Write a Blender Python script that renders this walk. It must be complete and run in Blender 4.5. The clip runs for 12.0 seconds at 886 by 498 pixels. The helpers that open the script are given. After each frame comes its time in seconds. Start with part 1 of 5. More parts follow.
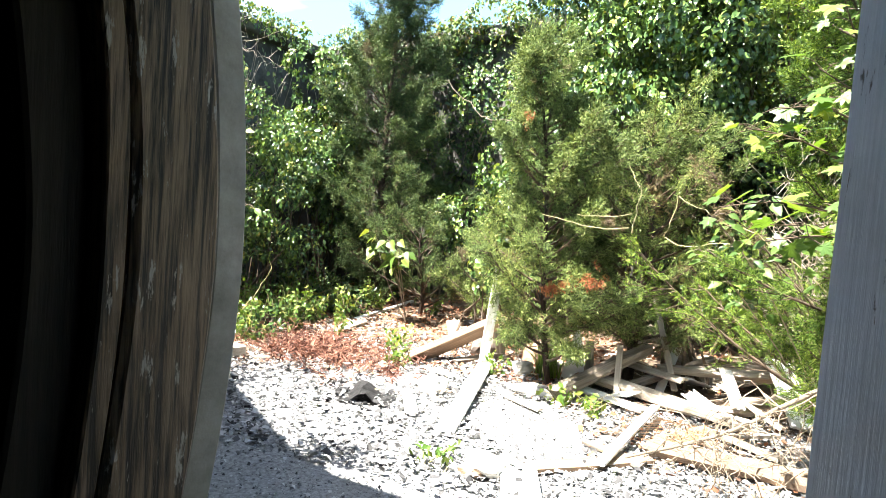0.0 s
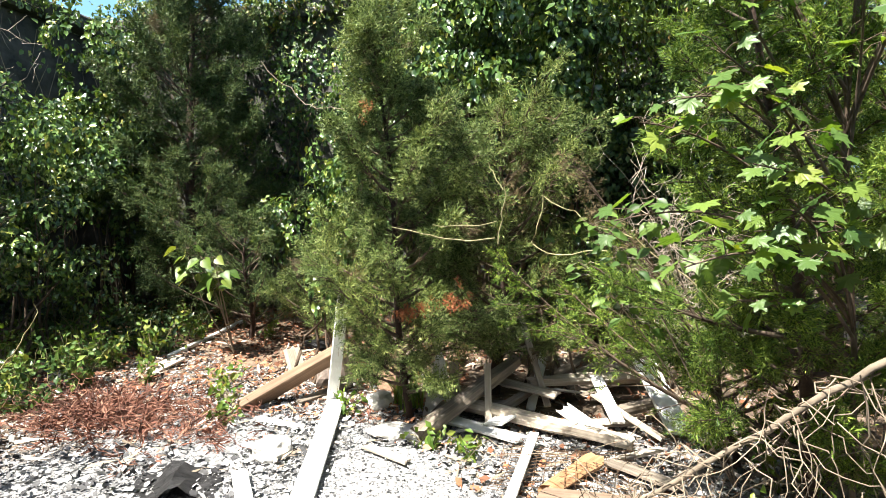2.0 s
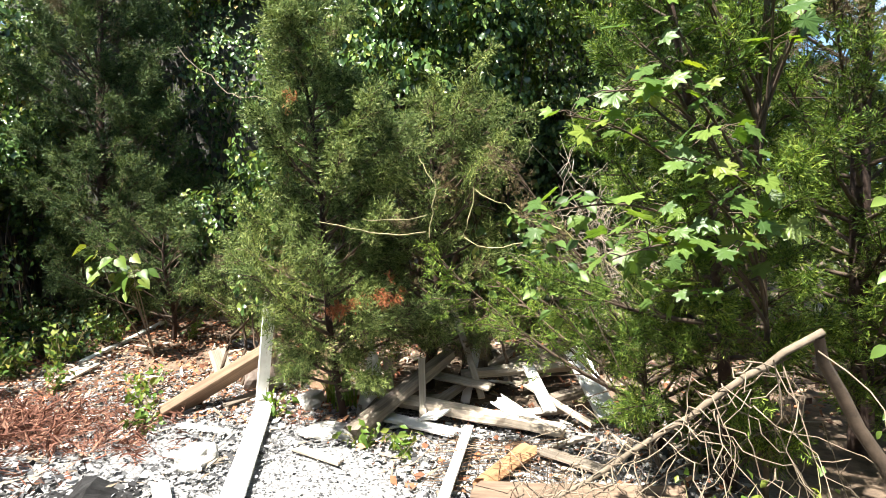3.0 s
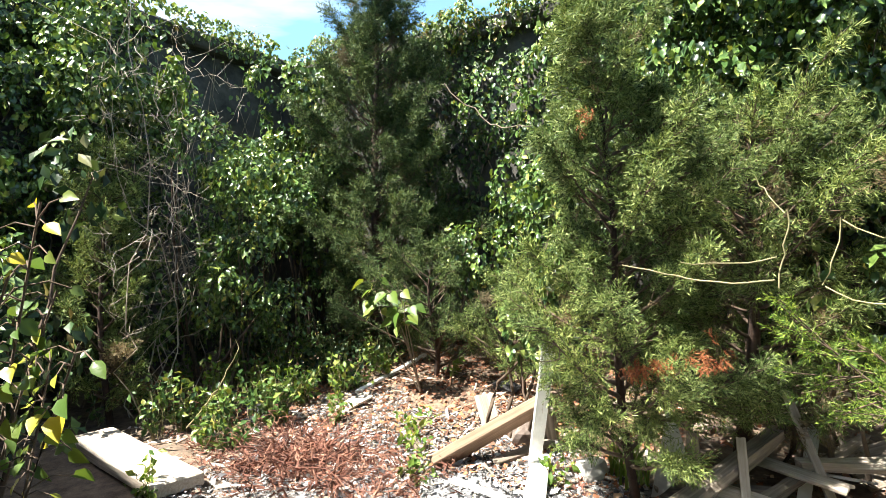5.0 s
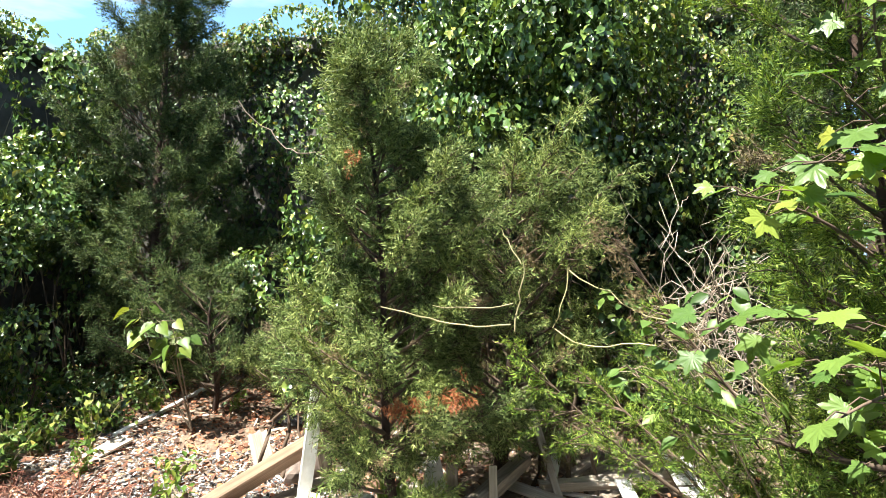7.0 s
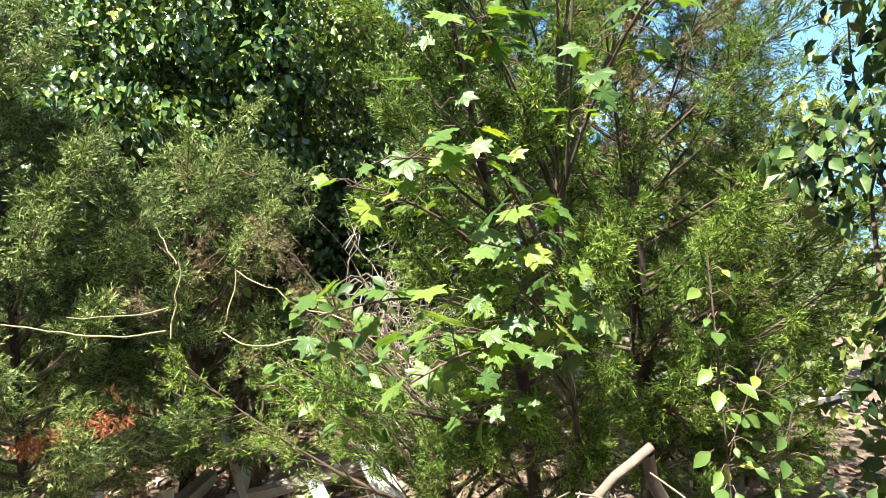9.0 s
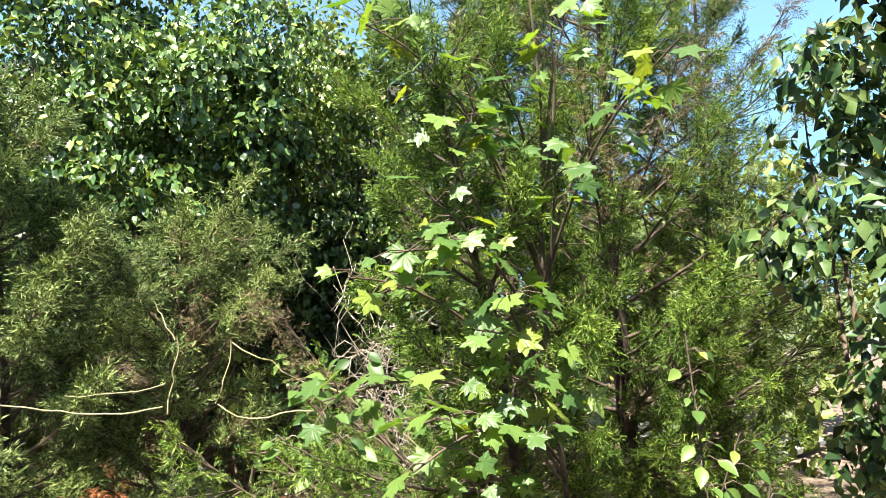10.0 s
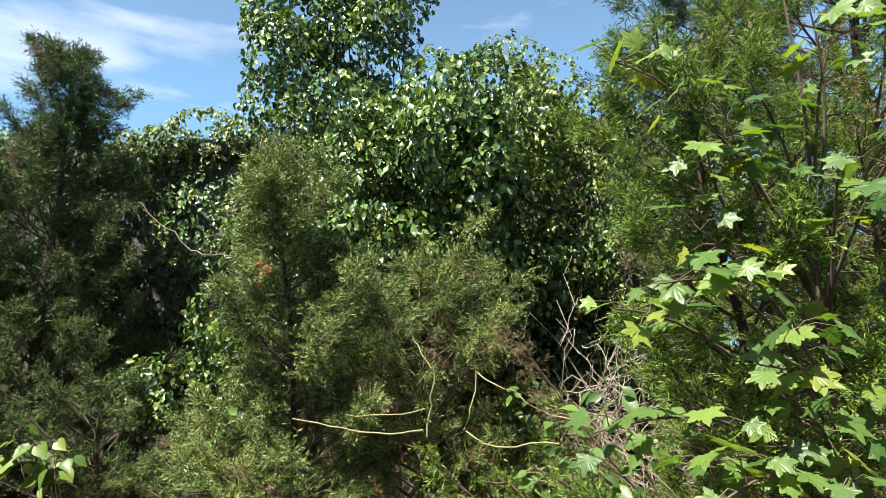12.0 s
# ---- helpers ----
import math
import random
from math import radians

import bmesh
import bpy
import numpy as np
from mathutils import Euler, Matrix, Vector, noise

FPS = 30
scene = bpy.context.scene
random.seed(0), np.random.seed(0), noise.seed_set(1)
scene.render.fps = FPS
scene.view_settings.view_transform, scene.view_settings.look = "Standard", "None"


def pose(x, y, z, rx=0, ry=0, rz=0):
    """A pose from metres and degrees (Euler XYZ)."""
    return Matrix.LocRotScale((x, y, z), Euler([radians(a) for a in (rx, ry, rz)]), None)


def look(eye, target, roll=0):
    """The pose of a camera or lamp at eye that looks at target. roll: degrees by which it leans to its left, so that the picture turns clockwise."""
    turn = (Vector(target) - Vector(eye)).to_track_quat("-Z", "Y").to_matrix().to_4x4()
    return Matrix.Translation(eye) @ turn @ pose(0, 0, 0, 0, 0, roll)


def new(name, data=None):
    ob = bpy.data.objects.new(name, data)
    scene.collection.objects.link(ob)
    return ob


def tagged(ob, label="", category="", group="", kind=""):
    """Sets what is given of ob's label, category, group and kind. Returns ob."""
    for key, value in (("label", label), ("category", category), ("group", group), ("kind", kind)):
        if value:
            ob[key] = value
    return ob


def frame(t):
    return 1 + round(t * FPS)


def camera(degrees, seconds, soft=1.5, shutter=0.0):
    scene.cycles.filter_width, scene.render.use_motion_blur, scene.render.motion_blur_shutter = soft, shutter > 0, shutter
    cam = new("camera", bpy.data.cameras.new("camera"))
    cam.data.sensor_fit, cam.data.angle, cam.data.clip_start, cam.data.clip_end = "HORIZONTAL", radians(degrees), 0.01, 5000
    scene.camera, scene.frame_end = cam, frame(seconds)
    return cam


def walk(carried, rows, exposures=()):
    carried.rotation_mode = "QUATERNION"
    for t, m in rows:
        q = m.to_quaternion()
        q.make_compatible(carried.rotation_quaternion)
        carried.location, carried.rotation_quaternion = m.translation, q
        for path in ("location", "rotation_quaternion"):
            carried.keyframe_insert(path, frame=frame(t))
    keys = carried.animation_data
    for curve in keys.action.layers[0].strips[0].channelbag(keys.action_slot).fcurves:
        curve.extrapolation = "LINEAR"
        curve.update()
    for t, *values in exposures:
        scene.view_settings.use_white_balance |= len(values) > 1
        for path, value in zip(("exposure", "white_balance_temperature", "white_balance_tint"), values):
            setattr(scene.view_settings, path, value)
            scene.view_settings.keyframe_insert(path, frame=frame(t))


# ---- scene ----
cam = camera(75.2, 12.0, soft=0.6)
PATH = [
    (0, (2.338, 1.263, 1.292), (1.323, 2.985, 1.232), 3.7),
    (0.5, (2.176, 1.566, 1.320), (1.228, 3.326, 1.253), 2.4),
    (1, (2.035, 1.917, 1.420), (1.174, 3.721, 1.343), 1.6),
    (1.5, (1.968, 2.002, 1.455), (1.273, 3.875, 1.371), 0.5),
    (2, (1.957, 1.996, 1.507), (1.462, 3.931, 1.407), -0.4),
    (2.5, (1.993, 2.018, 1.521), (1.701, 3.992, 1.396), -1.1),
    (2.7, (1.989, 2.031, 1.521), (1.721, 4.009, 1.388), -1.0),
    (4.3, (1.607, 2.454, 1.503), (0.980, 4.352, 1.421), -1.4),
    (4.5, (1.521, 2.531, 1.546), (0.765, 4.382, 1.477), -1.6),
    (5, (1.462, 2.515, 1.597), (0.439, 4.233, 1.576), -1.6),
    (5.5, (1.457, 2.458, 1.676), (0.354, 4.126, 1.674), -0.7),
    (6, (1.420, 2.474, 1.665), (0.460, 4.228, 1.692), 0.6),
    (6.5, (1.512, 2.617, 1.659), (0.794, 4.484, 1.701), 0.9),
    (7, (1.703, 2.644, 1.690), (1.259, 4.593, 1.733), 0.5),
    (7.5, (1.783, 2.648, 1.674), (1.637, 4.643, 1.716), -0.2),
    (7.7, (1.814, 2.646, 1.676), (1.765, 4.645, 1.707), -0.5),
    (9.3, (2.046, 2.650, 1.625), (2.540, 4.586, 1.702), -2.7),
    (9.5, (2.042, 2.617, 1.678), (2.542, 4.551, 1.769), -3.2),
    (10, (1.959, 2.540, 1.773), (2.477, 4.461, 1.976), -2.6),
    (10.5, (1.903, 2.480, 1.849), (2.412, 4.391, 2.149), -2.7),
    (11, (1.922, 2.448, 1.869), (2.321, 4.368, 2.258), -2.3),
    (11.5, (1.838, 2.492, 1.858), (2.038, 4.442, 2.258), -2.2),
    (12, (1.722, 2.504, 1.763), (1.593, 4.469, 2.114), -1.6),
]
EXPOSURES = [(0, 3.0), (0.5, 2.75), (1.0, 2.3), (1.5, 2.1), (2.0, 2.0), (2.7, 2.0), (5.0, 2.25), (7.0, 2.2), (9.0, 2.25), (10.5, 2.2), (12.0, 1.68)]
walk(cam, [(t, look(e, a, r)) for t, e, a, r in PATH], EXPOSURES)

# ---------- light ----------
world = bpy.data.worlds.new("sky")
scene.world = world
world.use_nodes = True
wn = world.node_tree.nodes
wl = world.node_tree.links
sky = wn.new("ShaderNodeTexSky")
sky.sky_type = "NISHITA"
sky.sun_disc = False
sky.air_density = 1.3
sky.dust_density = 1.6
SUN_TO = Vector((-0.33, -0.42, 1.0)).normalized()
sky.sun_elevation = math.asin(SUN_TO.z)
sky.sun_rotation = math.atan2(SUN_TO.x, SUN_TO.y) % (2 * math.pi)
wbg = wn["Background"]
wbg.inputs["Strength"].default_value = 0.05
# thin fair-weather cloud drawn over the blue
wco = wn.new("ShaderNodeTexCoord")
wmap = wn.new("ShaderNodeMapping")
wmap.inputs["Scale"].default_value = (1.2, 1.2, 5.0)
wno = wn.new("ShaderNodeTexNoise")
wno.inputs["Scale"].default_value = 2.2
wno.inputs["Detail"].default_value = 6
wra = wn.new("ShaderNodeValToRGB")
wra.color_ramp.elements[0].position, wra.color_ramp.elements[1].position = 0.52, 0.78
wmx = wn.new("ShaderNodeMixRGB")
wmx.inputs[2].default_value = (8.0, 8.4, 9.0, 1)
wl.new(wco.outputs["Generated"], wmap.inputs["Vector"])
wl.new(wmap.outputs["Vector"], wno.inputs["Vector"])
wl.new(wno.outputs["Fac"], wra.inputs["Fac"])
wl.new(wra.outputs["Color"], wmx.inputs[0])
# pale haze low in the sky
wsep = wn.new("ShaderNodeSeparateXYZ")
whz = wn.new("ShaderNodeMapRange")
whz.interpolation_type = "SMOOTHSTEP"
for sock, v in zip(("From Min", "From Max", "To Min", "To Max"), (0.1, 0.75, 0.95, 0.0)):
    whz.inputs[sock].default_value = v
whm = wn.new("ShaderNodeMixRGB")
whm.inputs[2].default_value = (2.2, 5.0, 8.6, 1)
wl.new(wco.outputs["Generated"], wsep.inputs[0])
wl.new(wsep.outputs["Z"], whz.inputs["Value"])
wl.new(whz.outputs[0], whm.inputs[0])
wl.new(sky.outputs["Color"], whm.inputs[1])
wl.new(whm.outputs["Color"], wmx.inputs[1])
wl.new(wmx.outputs["Color"], wbg.inputs["Color"])

sun = new("sun", bpy.data.lights.new("sun", "SUN"))
sun.data.energy = 5.0
sun.data.angle = radians(0.53)
sun.data.color = (1.0, 0.95, 0.87)
sun.matrix_world = look((0, 0, 20), Vector((0, 0, 20)) - SUN_TO)


# ---------- materials ----------
def nodes_of(name):
    m = bpy.data.materials.new(name)
    m.use_nodes = True
    nt = m.node_tree
    return m, nt, nt.nodes["Principled BSDF"]


def add(nt, kind, **inputs):
    n = nt.nodes.new(kind)
    for k, v in inputs.items():
        n.inputs[k].default_value = v
    return n


def ramp(nt, src, stops):
    r = nt.nodes.new("ShaderNodeValToRGB")
    els = r.color_ramp.elements
    while len(els) < len(stops):
        els.new(0.5)
    for e, (p, c) in zip(els, stops):
        e.position = p
        e.color = (*c, 1) if len(c) == 3 else c
    nt.links.new(src, r.inputs["Fac"])
    return r.outputs["Color"]


def mix(nt, fac, a, b, mode="MIX"):
    n = nt.nodes.new("ShaderNodeMixRGB")
    n.blend_type = mode
    for sock, v in zip(n.inputs, (fac, a, b)):
        if hasattr(v, "is_output"):
            nt.links.new(v, sock)
        else:
            sock.default_value = v if isinstance(v, (int, float)) else (*v, 1)
    return n.outputs[0]


def bump(nt, bsdf, height, strength=0.4, distance=0.01):
    b = add(nt, "ShaderNodeBump", Strength=strength, Distance=distance)
    nt.links.new(height, b.inputs["Height"])
    nt.links.new(b.outputs["Normal"], bsdf.inputs["Normal"])


def coords(nt, scale=(1, 1, 1), space="Object"):
    c = nt.nodes.new("ShaderNodeTexCoord")
    m = nt.nodes.new("ShaderNodeMapping")
    m.inputs["Scale"].default_value = scale
    nt.links.new(c.outputs[space], m.inputs["Vector"])
    return m.outputs["Vector"]


def noise_tex(nt, vec, scale, detail=5, rough=0.6):
    n = add(nt, "ShaderNodeTexNoise", Scale=scale, Detail=detail, Roughness=rough)
    nt.links.new(vec, n.inputs["Vector"])
    return n.outputs["Fac"]


def leaf_material(name, stops, translucent=0.35, rough=0.42, glow=(1.25, 1.15, 0.5), gloss=0.4):
    """Leaf blades: colour varies leaf by leaf and patch by patch, light shines through."""
    m, nt, p = nodes_of(name)
    g = nt.nodes.new("ShaderNodeNewGeometry")
    oi = nt.nodes.new("ShaderNodeObjectInfo")
    s = nt.nodes.new("ShaderNodeMath")
    s.operation = "ADD"
    nt.links.new(g.outputs["Random Per Island"], s.inputs[0])
    nt.links.new(oi.outputs["Random"], s.inputs[1])
    fr = nt.nodes.new("ShaderNodeMath")
    fr.operation = "FRACT"
    nt.links.new(s.outputs[0], fr.inputs[0])
    col = ramp(nt, fr.outputs[0], stops)
    pos = nt.nodes.new("ShaderNodeMapping")
    nt.links.new(g.outputs["Position"], pos.inputs["Vector"])
    patch = noise_tex(nt, pos.outputs["Vector"], 1.6, 3)
    shade = ramp(nt, patch, [(0.3, (0.72, 0.78, 0.8)), (0.7, (1.22, 1.15, 0.9))])
    col = mix(nt, 1.0, col, shade, "MULTIPLY")
    nt.links.new(col, p.inputs["Base Color"])
    p.inputs["Roughness"].default_value = rough
    p.inputs["Specular IOR Level"].default_value = gloss
    fine = noise_tex(nt, pos.outputs["Vector"], 60, 2)
    bump(nt, p, fine, 0.25, 0.004)
    tr = nt.nodes.new("ShaderNodeBsdfTranslucent")
    nt.links.new(mix(nt, 1.0, col, glow, "MULTIPLY"), tr.inputs["Color"])
    ms = nt.nodes.new("ShaderNodeMixShader")
    ms.inputs[0].default_value = translucent
    nt.links.new(p.outputs[0], ms.inputs[1])
    nt.links.new(tr.outputs[0], ms.inputs[2])
    nt.links.new(ms.outputs[0], nt.nodes["Material Output"].inputs["Surface"])
    return m


def wood_material(name, dark, light, grain=1.0, rough=0.85, paint=None, wear=0.5, contrast=0.22):
    """Sawn or weathered wood with grain along local x; paint: a coat that has flaked off in patches."""
    m, nt, p = nodes_of(name)
    v = coords(nt, (1.2 * grain, 26 * grain, 26 * grain))
    g = noise_tex(nt, v, 2.4, 8, 0.65)
    big = noise_tex(nt, coords(nt), 3.0, 4)
    oi = nt.nodes.new("ShaderNodeObjectInfo")
    col = ramp(nt, g, [(0.5 - contrast, dark), (0.5 + contrast, light)])
    col = mix(nt, 1.0, col, ramp(nt, big, [(0.25, (0.7, 0.68, 0.66)), (0.75, (1.2, 1.18, 1.15))]), "MULTIPLY")
    col = mix(nt, 1.0, col, ramp(nt, oi.outputs["Random"], [(0, (0.8, 0.8, 0.8)), (1, (1.15, 1.12, 1.08))]), "MULTIPLY")
    if paint:
        flake = noise_tex(nt, coords(nt, (3, 14, 14)), 2.0, 9, 0.7)
        mask = ramp(nt, flake, [(wear, (0, 0, 0)), (wear + 0.04, (1, 1, 1))])
        stain = mix(nt, 1.0, paint, ramp(nt, noise_tex(nt, coords(nt), 11, 5), [(0.3, (0.84, 0.83, 0.8)), (0.65, (1, 1, 1))]), "MULTIPLY")
        col = mix(nt, mask, stain, col)
        rough = 0.65
    nt.links.new(col, p.inputs["Base Color"])
    p.inputs["Roughness"].default_value = rough
    bump(nt, p, g, 0.6, 0.006)
    return m


def rough_material(name, dark, light, scale=6.0, rough=0.9, metal=0.0, relief=0.5, dist=0.01):
    m, nt, p = nodes_of(name)
    v = coords(nt)
    a = noise_tex(nt, v, scale, 8, 0.7)
    b = noise_tex(nt, v, scale * 0.22, 4)
    col = ramp(nt, a, [(0.3, dark), (0.7, light)])
    col = mix(nt, 1.0, col, ramp(nt, b, [(0.3, (0.7, 0.7, 0.7)), (0.7, (1.2, 1.2, 1.2))]), "MULTIPLY")
    oi = nt.nodes.new("ShaderNodeObjectInfo")
    col = mix(nt, 1.0, col, ramp(nt, oi.outputs["Random"], [(0, (0.8, 0.8, 0.8)), (1, (1.15, 1.13, 1.1))]), "MULTIPLY")
    nt.links.new(col, p.inputs["Base Color"])
    p.inputs["Roughness"].default_value = rough
    p.inputs["Metallic"].default_value = metal
    bump(nt, p, a, relief, dist)
    return m


def island_material(name, stops, rough=0.9, translucent=0.0):
    """Loose litter: every piece has its own tone."""
    m, nt, p = nodes_of(name)
    g = nt.nodes.new("ShaderNodeNewGeometry")
    col = ramp(nt, g.outputs["Random Per Island"], stops)
    n = noise_tex(nt, coords(nt), 40, 4)
    col = mix(nt, 1.0, col, ramp(nt, n, [(0.3, (0.75, 0.75, 0.75)), (0.7, (1.15, 1.15, 1.15))]), "MULTIPLY")
    nt.links.new(col, p.inputs["Base Color"])
    p.inputs["Roughness"].default_value = rough
    bump(nt, p, n, 0.5, 0.004)
    return m


# near-black first stops of cedar and vine imitate shadowed gaps among lit leaves
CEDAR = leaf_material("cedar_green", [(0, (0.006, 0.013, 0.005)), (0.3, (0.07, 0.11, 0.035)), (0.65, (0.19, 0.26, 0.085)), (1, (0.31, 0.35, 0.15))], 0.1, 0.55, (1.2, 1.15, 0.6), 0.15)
CEDAR_DARK = leaf_material("cedar_dark_green", [(0, (0.006, 0.014, 0.006)), (0.45, (0.05, 0.09, 0.032)), (1, (0.17, 0.21, 0.085))], 0.08, 0.55, (1.1, 1.1, 0.6), 0.15)
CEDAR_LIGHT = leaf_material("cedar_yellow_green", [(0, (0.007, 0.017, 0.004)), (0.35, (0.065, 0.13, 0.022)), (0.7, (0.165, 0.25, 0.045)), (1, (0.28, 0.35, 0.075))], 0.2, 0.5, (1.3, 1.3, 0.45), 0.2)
CEDAR_DEAD = leaf_material("cedar_dead", [(0, (0.198, 0.059, 0.023)), (0.6, (0.324, 0.108, 0.045)), (1, (0.405, 0.180, 0.081))], 0.2, 0.7, (1.1, 0.9, 0.7))
CEDAR_BROWN = leaf_material("cedar_brown", [(0, (0.080, 0.060, 0.032)), (0.6, (0.160, 0.128, 0.072)), (1, (0.216, 0.160, 0.088))], 0.1, 0.8, (1, 1, 0.8))
VINE = leaf_material("vine_leaf", [(0, (0.01, 0.026, 0.008)), (0.4, (0.06, 0.12, 0.034)), (0.8, (0.125, 0.21, 0.055)), (0.95, (0.22, 0.28, 0.07)), (1, (0.3, 0.29, 0.08))], 0.18, 0.28, gloss=0.55)
# copy of the vine leaf, colour darkened for plants that stand in shade
VINE_SHADED = leaf_material("vine_leaf_shaded", [(0, (0.006, 0.014, 0.006)), (0.5, (0.04, 0.085, 0.028)), (0.9, (0.115, 0.175, 0.055)), (1, (0.22, 0.17, 0.07))], 0.1, 0.42, gloss=0.3)
# copy of the vine leaf with sunlight put into a brighter, yellower colour
VINE_SUNLIT = leaf_material("vine_leaf_sunlit", [(0, (0.02, 0.045, 0.01)), (0.45, (0.1, 0.17, 0.032)), (0.85, (0.19, 0.27, 0.055)), (1, (0.2, 0.13, 0.05))], 0.25, 0.38, gloss=0.5)
MAPLE = leaf_material("maple_leaf", [(0, (0.06, 0.125, 0.035)), (0.5, (0.11, 0.19, 0.05)), (0.85, (0.16, 0.25, 0.06)), (1, (0.24, 0.28, 0.05))], 0.42, 0.4, (1.4, 1.35, 0.35))
SHRUB = leaf_material("shrub_leaf", [(0, (0.064, 0.127, 0.032)), (0.6, (0.136, 0.200, 0.055)), (0.85, (0.291, 0.300, 0.045)), (1, (0.455, 0.382, 0.036))], 0.35, 0.36)
HERB = leaf_material("herb_leaf", [(0, (0.055, 0.118, 0.023)), (0.6, (0.118, 0.200, 0.036)), (1, (0.218, 0.255, 0.055))], 0.3, 0.45)
FAR_LEAF = leaf_material("far_leaf", [(0, (0.058, 0.098, 0.025)), (0.5, (0.127, 0.176, 0.044)), (1, (0.234, 0.263, 0.074))], 0.35, 0.5)
BARK = rough_material("cedar_bark", (0.02, 0.012, 0.009), (0.085, 0.05, 0.035), 18, 0.95, relief=0.9)
TWIG = rough_material("dry_twig", (0.11, 0.085, 0.06), (0.32, 0.26, 0.19), 14, 0.9)
TWIG_PALE = rough_material("bleached_twig", (0.22, 0.18, 0.13), (0.5, 0.44, 0.36), 14, 0.9)
TWIG_DARK = rough_material("dark_twig", (0.05, 0.035, 0.022), (0.14, 0.1, 0.07), 14, 0.95)
VINE_STEM = rough_material("vine_stem", (0.2, 0.2, 0.08), (0.38, 0.32, 0.18), 12, 0.8)
CONCRETE = rough_material("old_concrete", (0.03, 0.03, 0.028), (0.14, 0.135, 0.12), 3.5, 0.95, relief=0.7, dist=0.02)
CONCRETE_PALE = rough_material("pale_concrete", (0.1, 0.1, 0.095), (0.34, 0.33, 0.31), 7, 0.95)
CORNICE = rough_material("mossy_concrete", (0.03, 0.03, 0.028), (0.12, 0.12, 0.1), 5, 0.95, relief=0.8, dist=0.02)
WHITE_PAINT = wood_material("white_painted_wood", (0.25, 0.2, 0.15), (0.5, 0.44, 0.36), 1.0, 0.6, (0.8, 0.8, 0.78), 0.62)
TAN_WOOD = wood_material("tan_lumber", (0.17, 0.11, 0.07), (0.38, 0.265, 0.175), 0.8)
PALE_WOOD = wood_material("bleached_wood", (0.3, 0.26, 0.21), (0.6, 0.55, 0.47), 1.1)
GREY_WOOD = wood_material("weathered_grey_wood", (0.07, 0.058, 0.045), (0.32, 0.28, 0.23), 0.7)
POST_WOOD = wood_material("old_door_timber", (0.004, 0.003, 0.002), (0.2, 0.145, 0.1), 1.0, 0.75, (0.34, 0.325, 0.3), 0.37, 0.1)
BRIGHT_BREAK = wood_material("split_heartwood", (0.24, 0.11, 0.05), (0.5, 0.3, 0.16), 1.0)
GREY_PAINT = wood_material("grey_painted_wood", (0.05, 0.04, 0.03), (0.22, 0.18, 0.14), 0.8, 0.7, (0.74, 0.74, 0.75), 0.62)
# near-black colour carries the darkness of the unlit shed interior
SHED_WOOD_SHADED = wood_material("shed_boards_shaded", (0.006, 0.005, 0.004), (0.03, 0.025, 0.02), 0.6)
PLASTER = rough_material("grey_plaster", (0.2, 0.19, 0.17), (0.36, 0.35, 0.32), 9, 0.9)
DULL_TAN = wood_material("dull_tan_wood", (0.08, 0.055, 0.04), (0.26, 0.19, 0.135), 0.9)
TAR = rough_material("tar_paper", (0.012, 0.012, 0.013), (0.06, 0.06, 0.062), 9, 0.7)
STONE = rough_material("pale_stone", (0.4, 0.39, 0.36), (0.68, 0.67, 0.63), 8, 0.9)
BRICK = rough_material("dark_brick", (0.1, 0.075, 0.06), (0.26, 0.21, 0.18), 14, 0.9)
SHEET = rough_material("dull_sheet", (0.45, 0.46, 0.46), (0.72, 0.72, 0.7), 6, 0.5)
RUST = rough_material("rusty_wire", (0.06, 0.035, 0.02), (0.22, 0.13, 0.07), 30, 0.8, 0.4)
BLUE = rough_material("blue_plastic", (0.03, 0.12, 0.3), (0.06, 0.2, 0.45), 8, 0.4)
GRASS = leaf_material("grass_blade", [(0, (0.1, 0.2, 0.04)), (1, (0.25, 0.35, 0.09))], 0.35, 0.4)
CHIPS = island_material("ash_chips", [(0, (0.03, 0.03, 0.032)), (0.3, (0.1, 0.1, 0.102)), (0.55, (0.28, 0.28, 0.275)), (1, (0.5, 0.5, 0.49))])
LITTER = island_material("leaf_litter", [(0, (0.05, 0.028, 0.018)), (0.4, (0.2, 0.085, 0.045)), (0.7, (0.4, 0.15, 0.065)), (1, (0.5, 0.37, 0.25))])
NEEDLES = island_material("rusty_needles", [(0, (0.06, 0.025, 0.017)), (0.6, (0.2, 0.08, 0.05)), (1, (0.34, 0.19, 0.125))])
SPLINTERS = island_material("splinters", [(0, (0.1, 0.08, 0.06)), (0.5, (0.35, 0.28, 0.2)), (1, (0.62, 0.56, 0.48))])


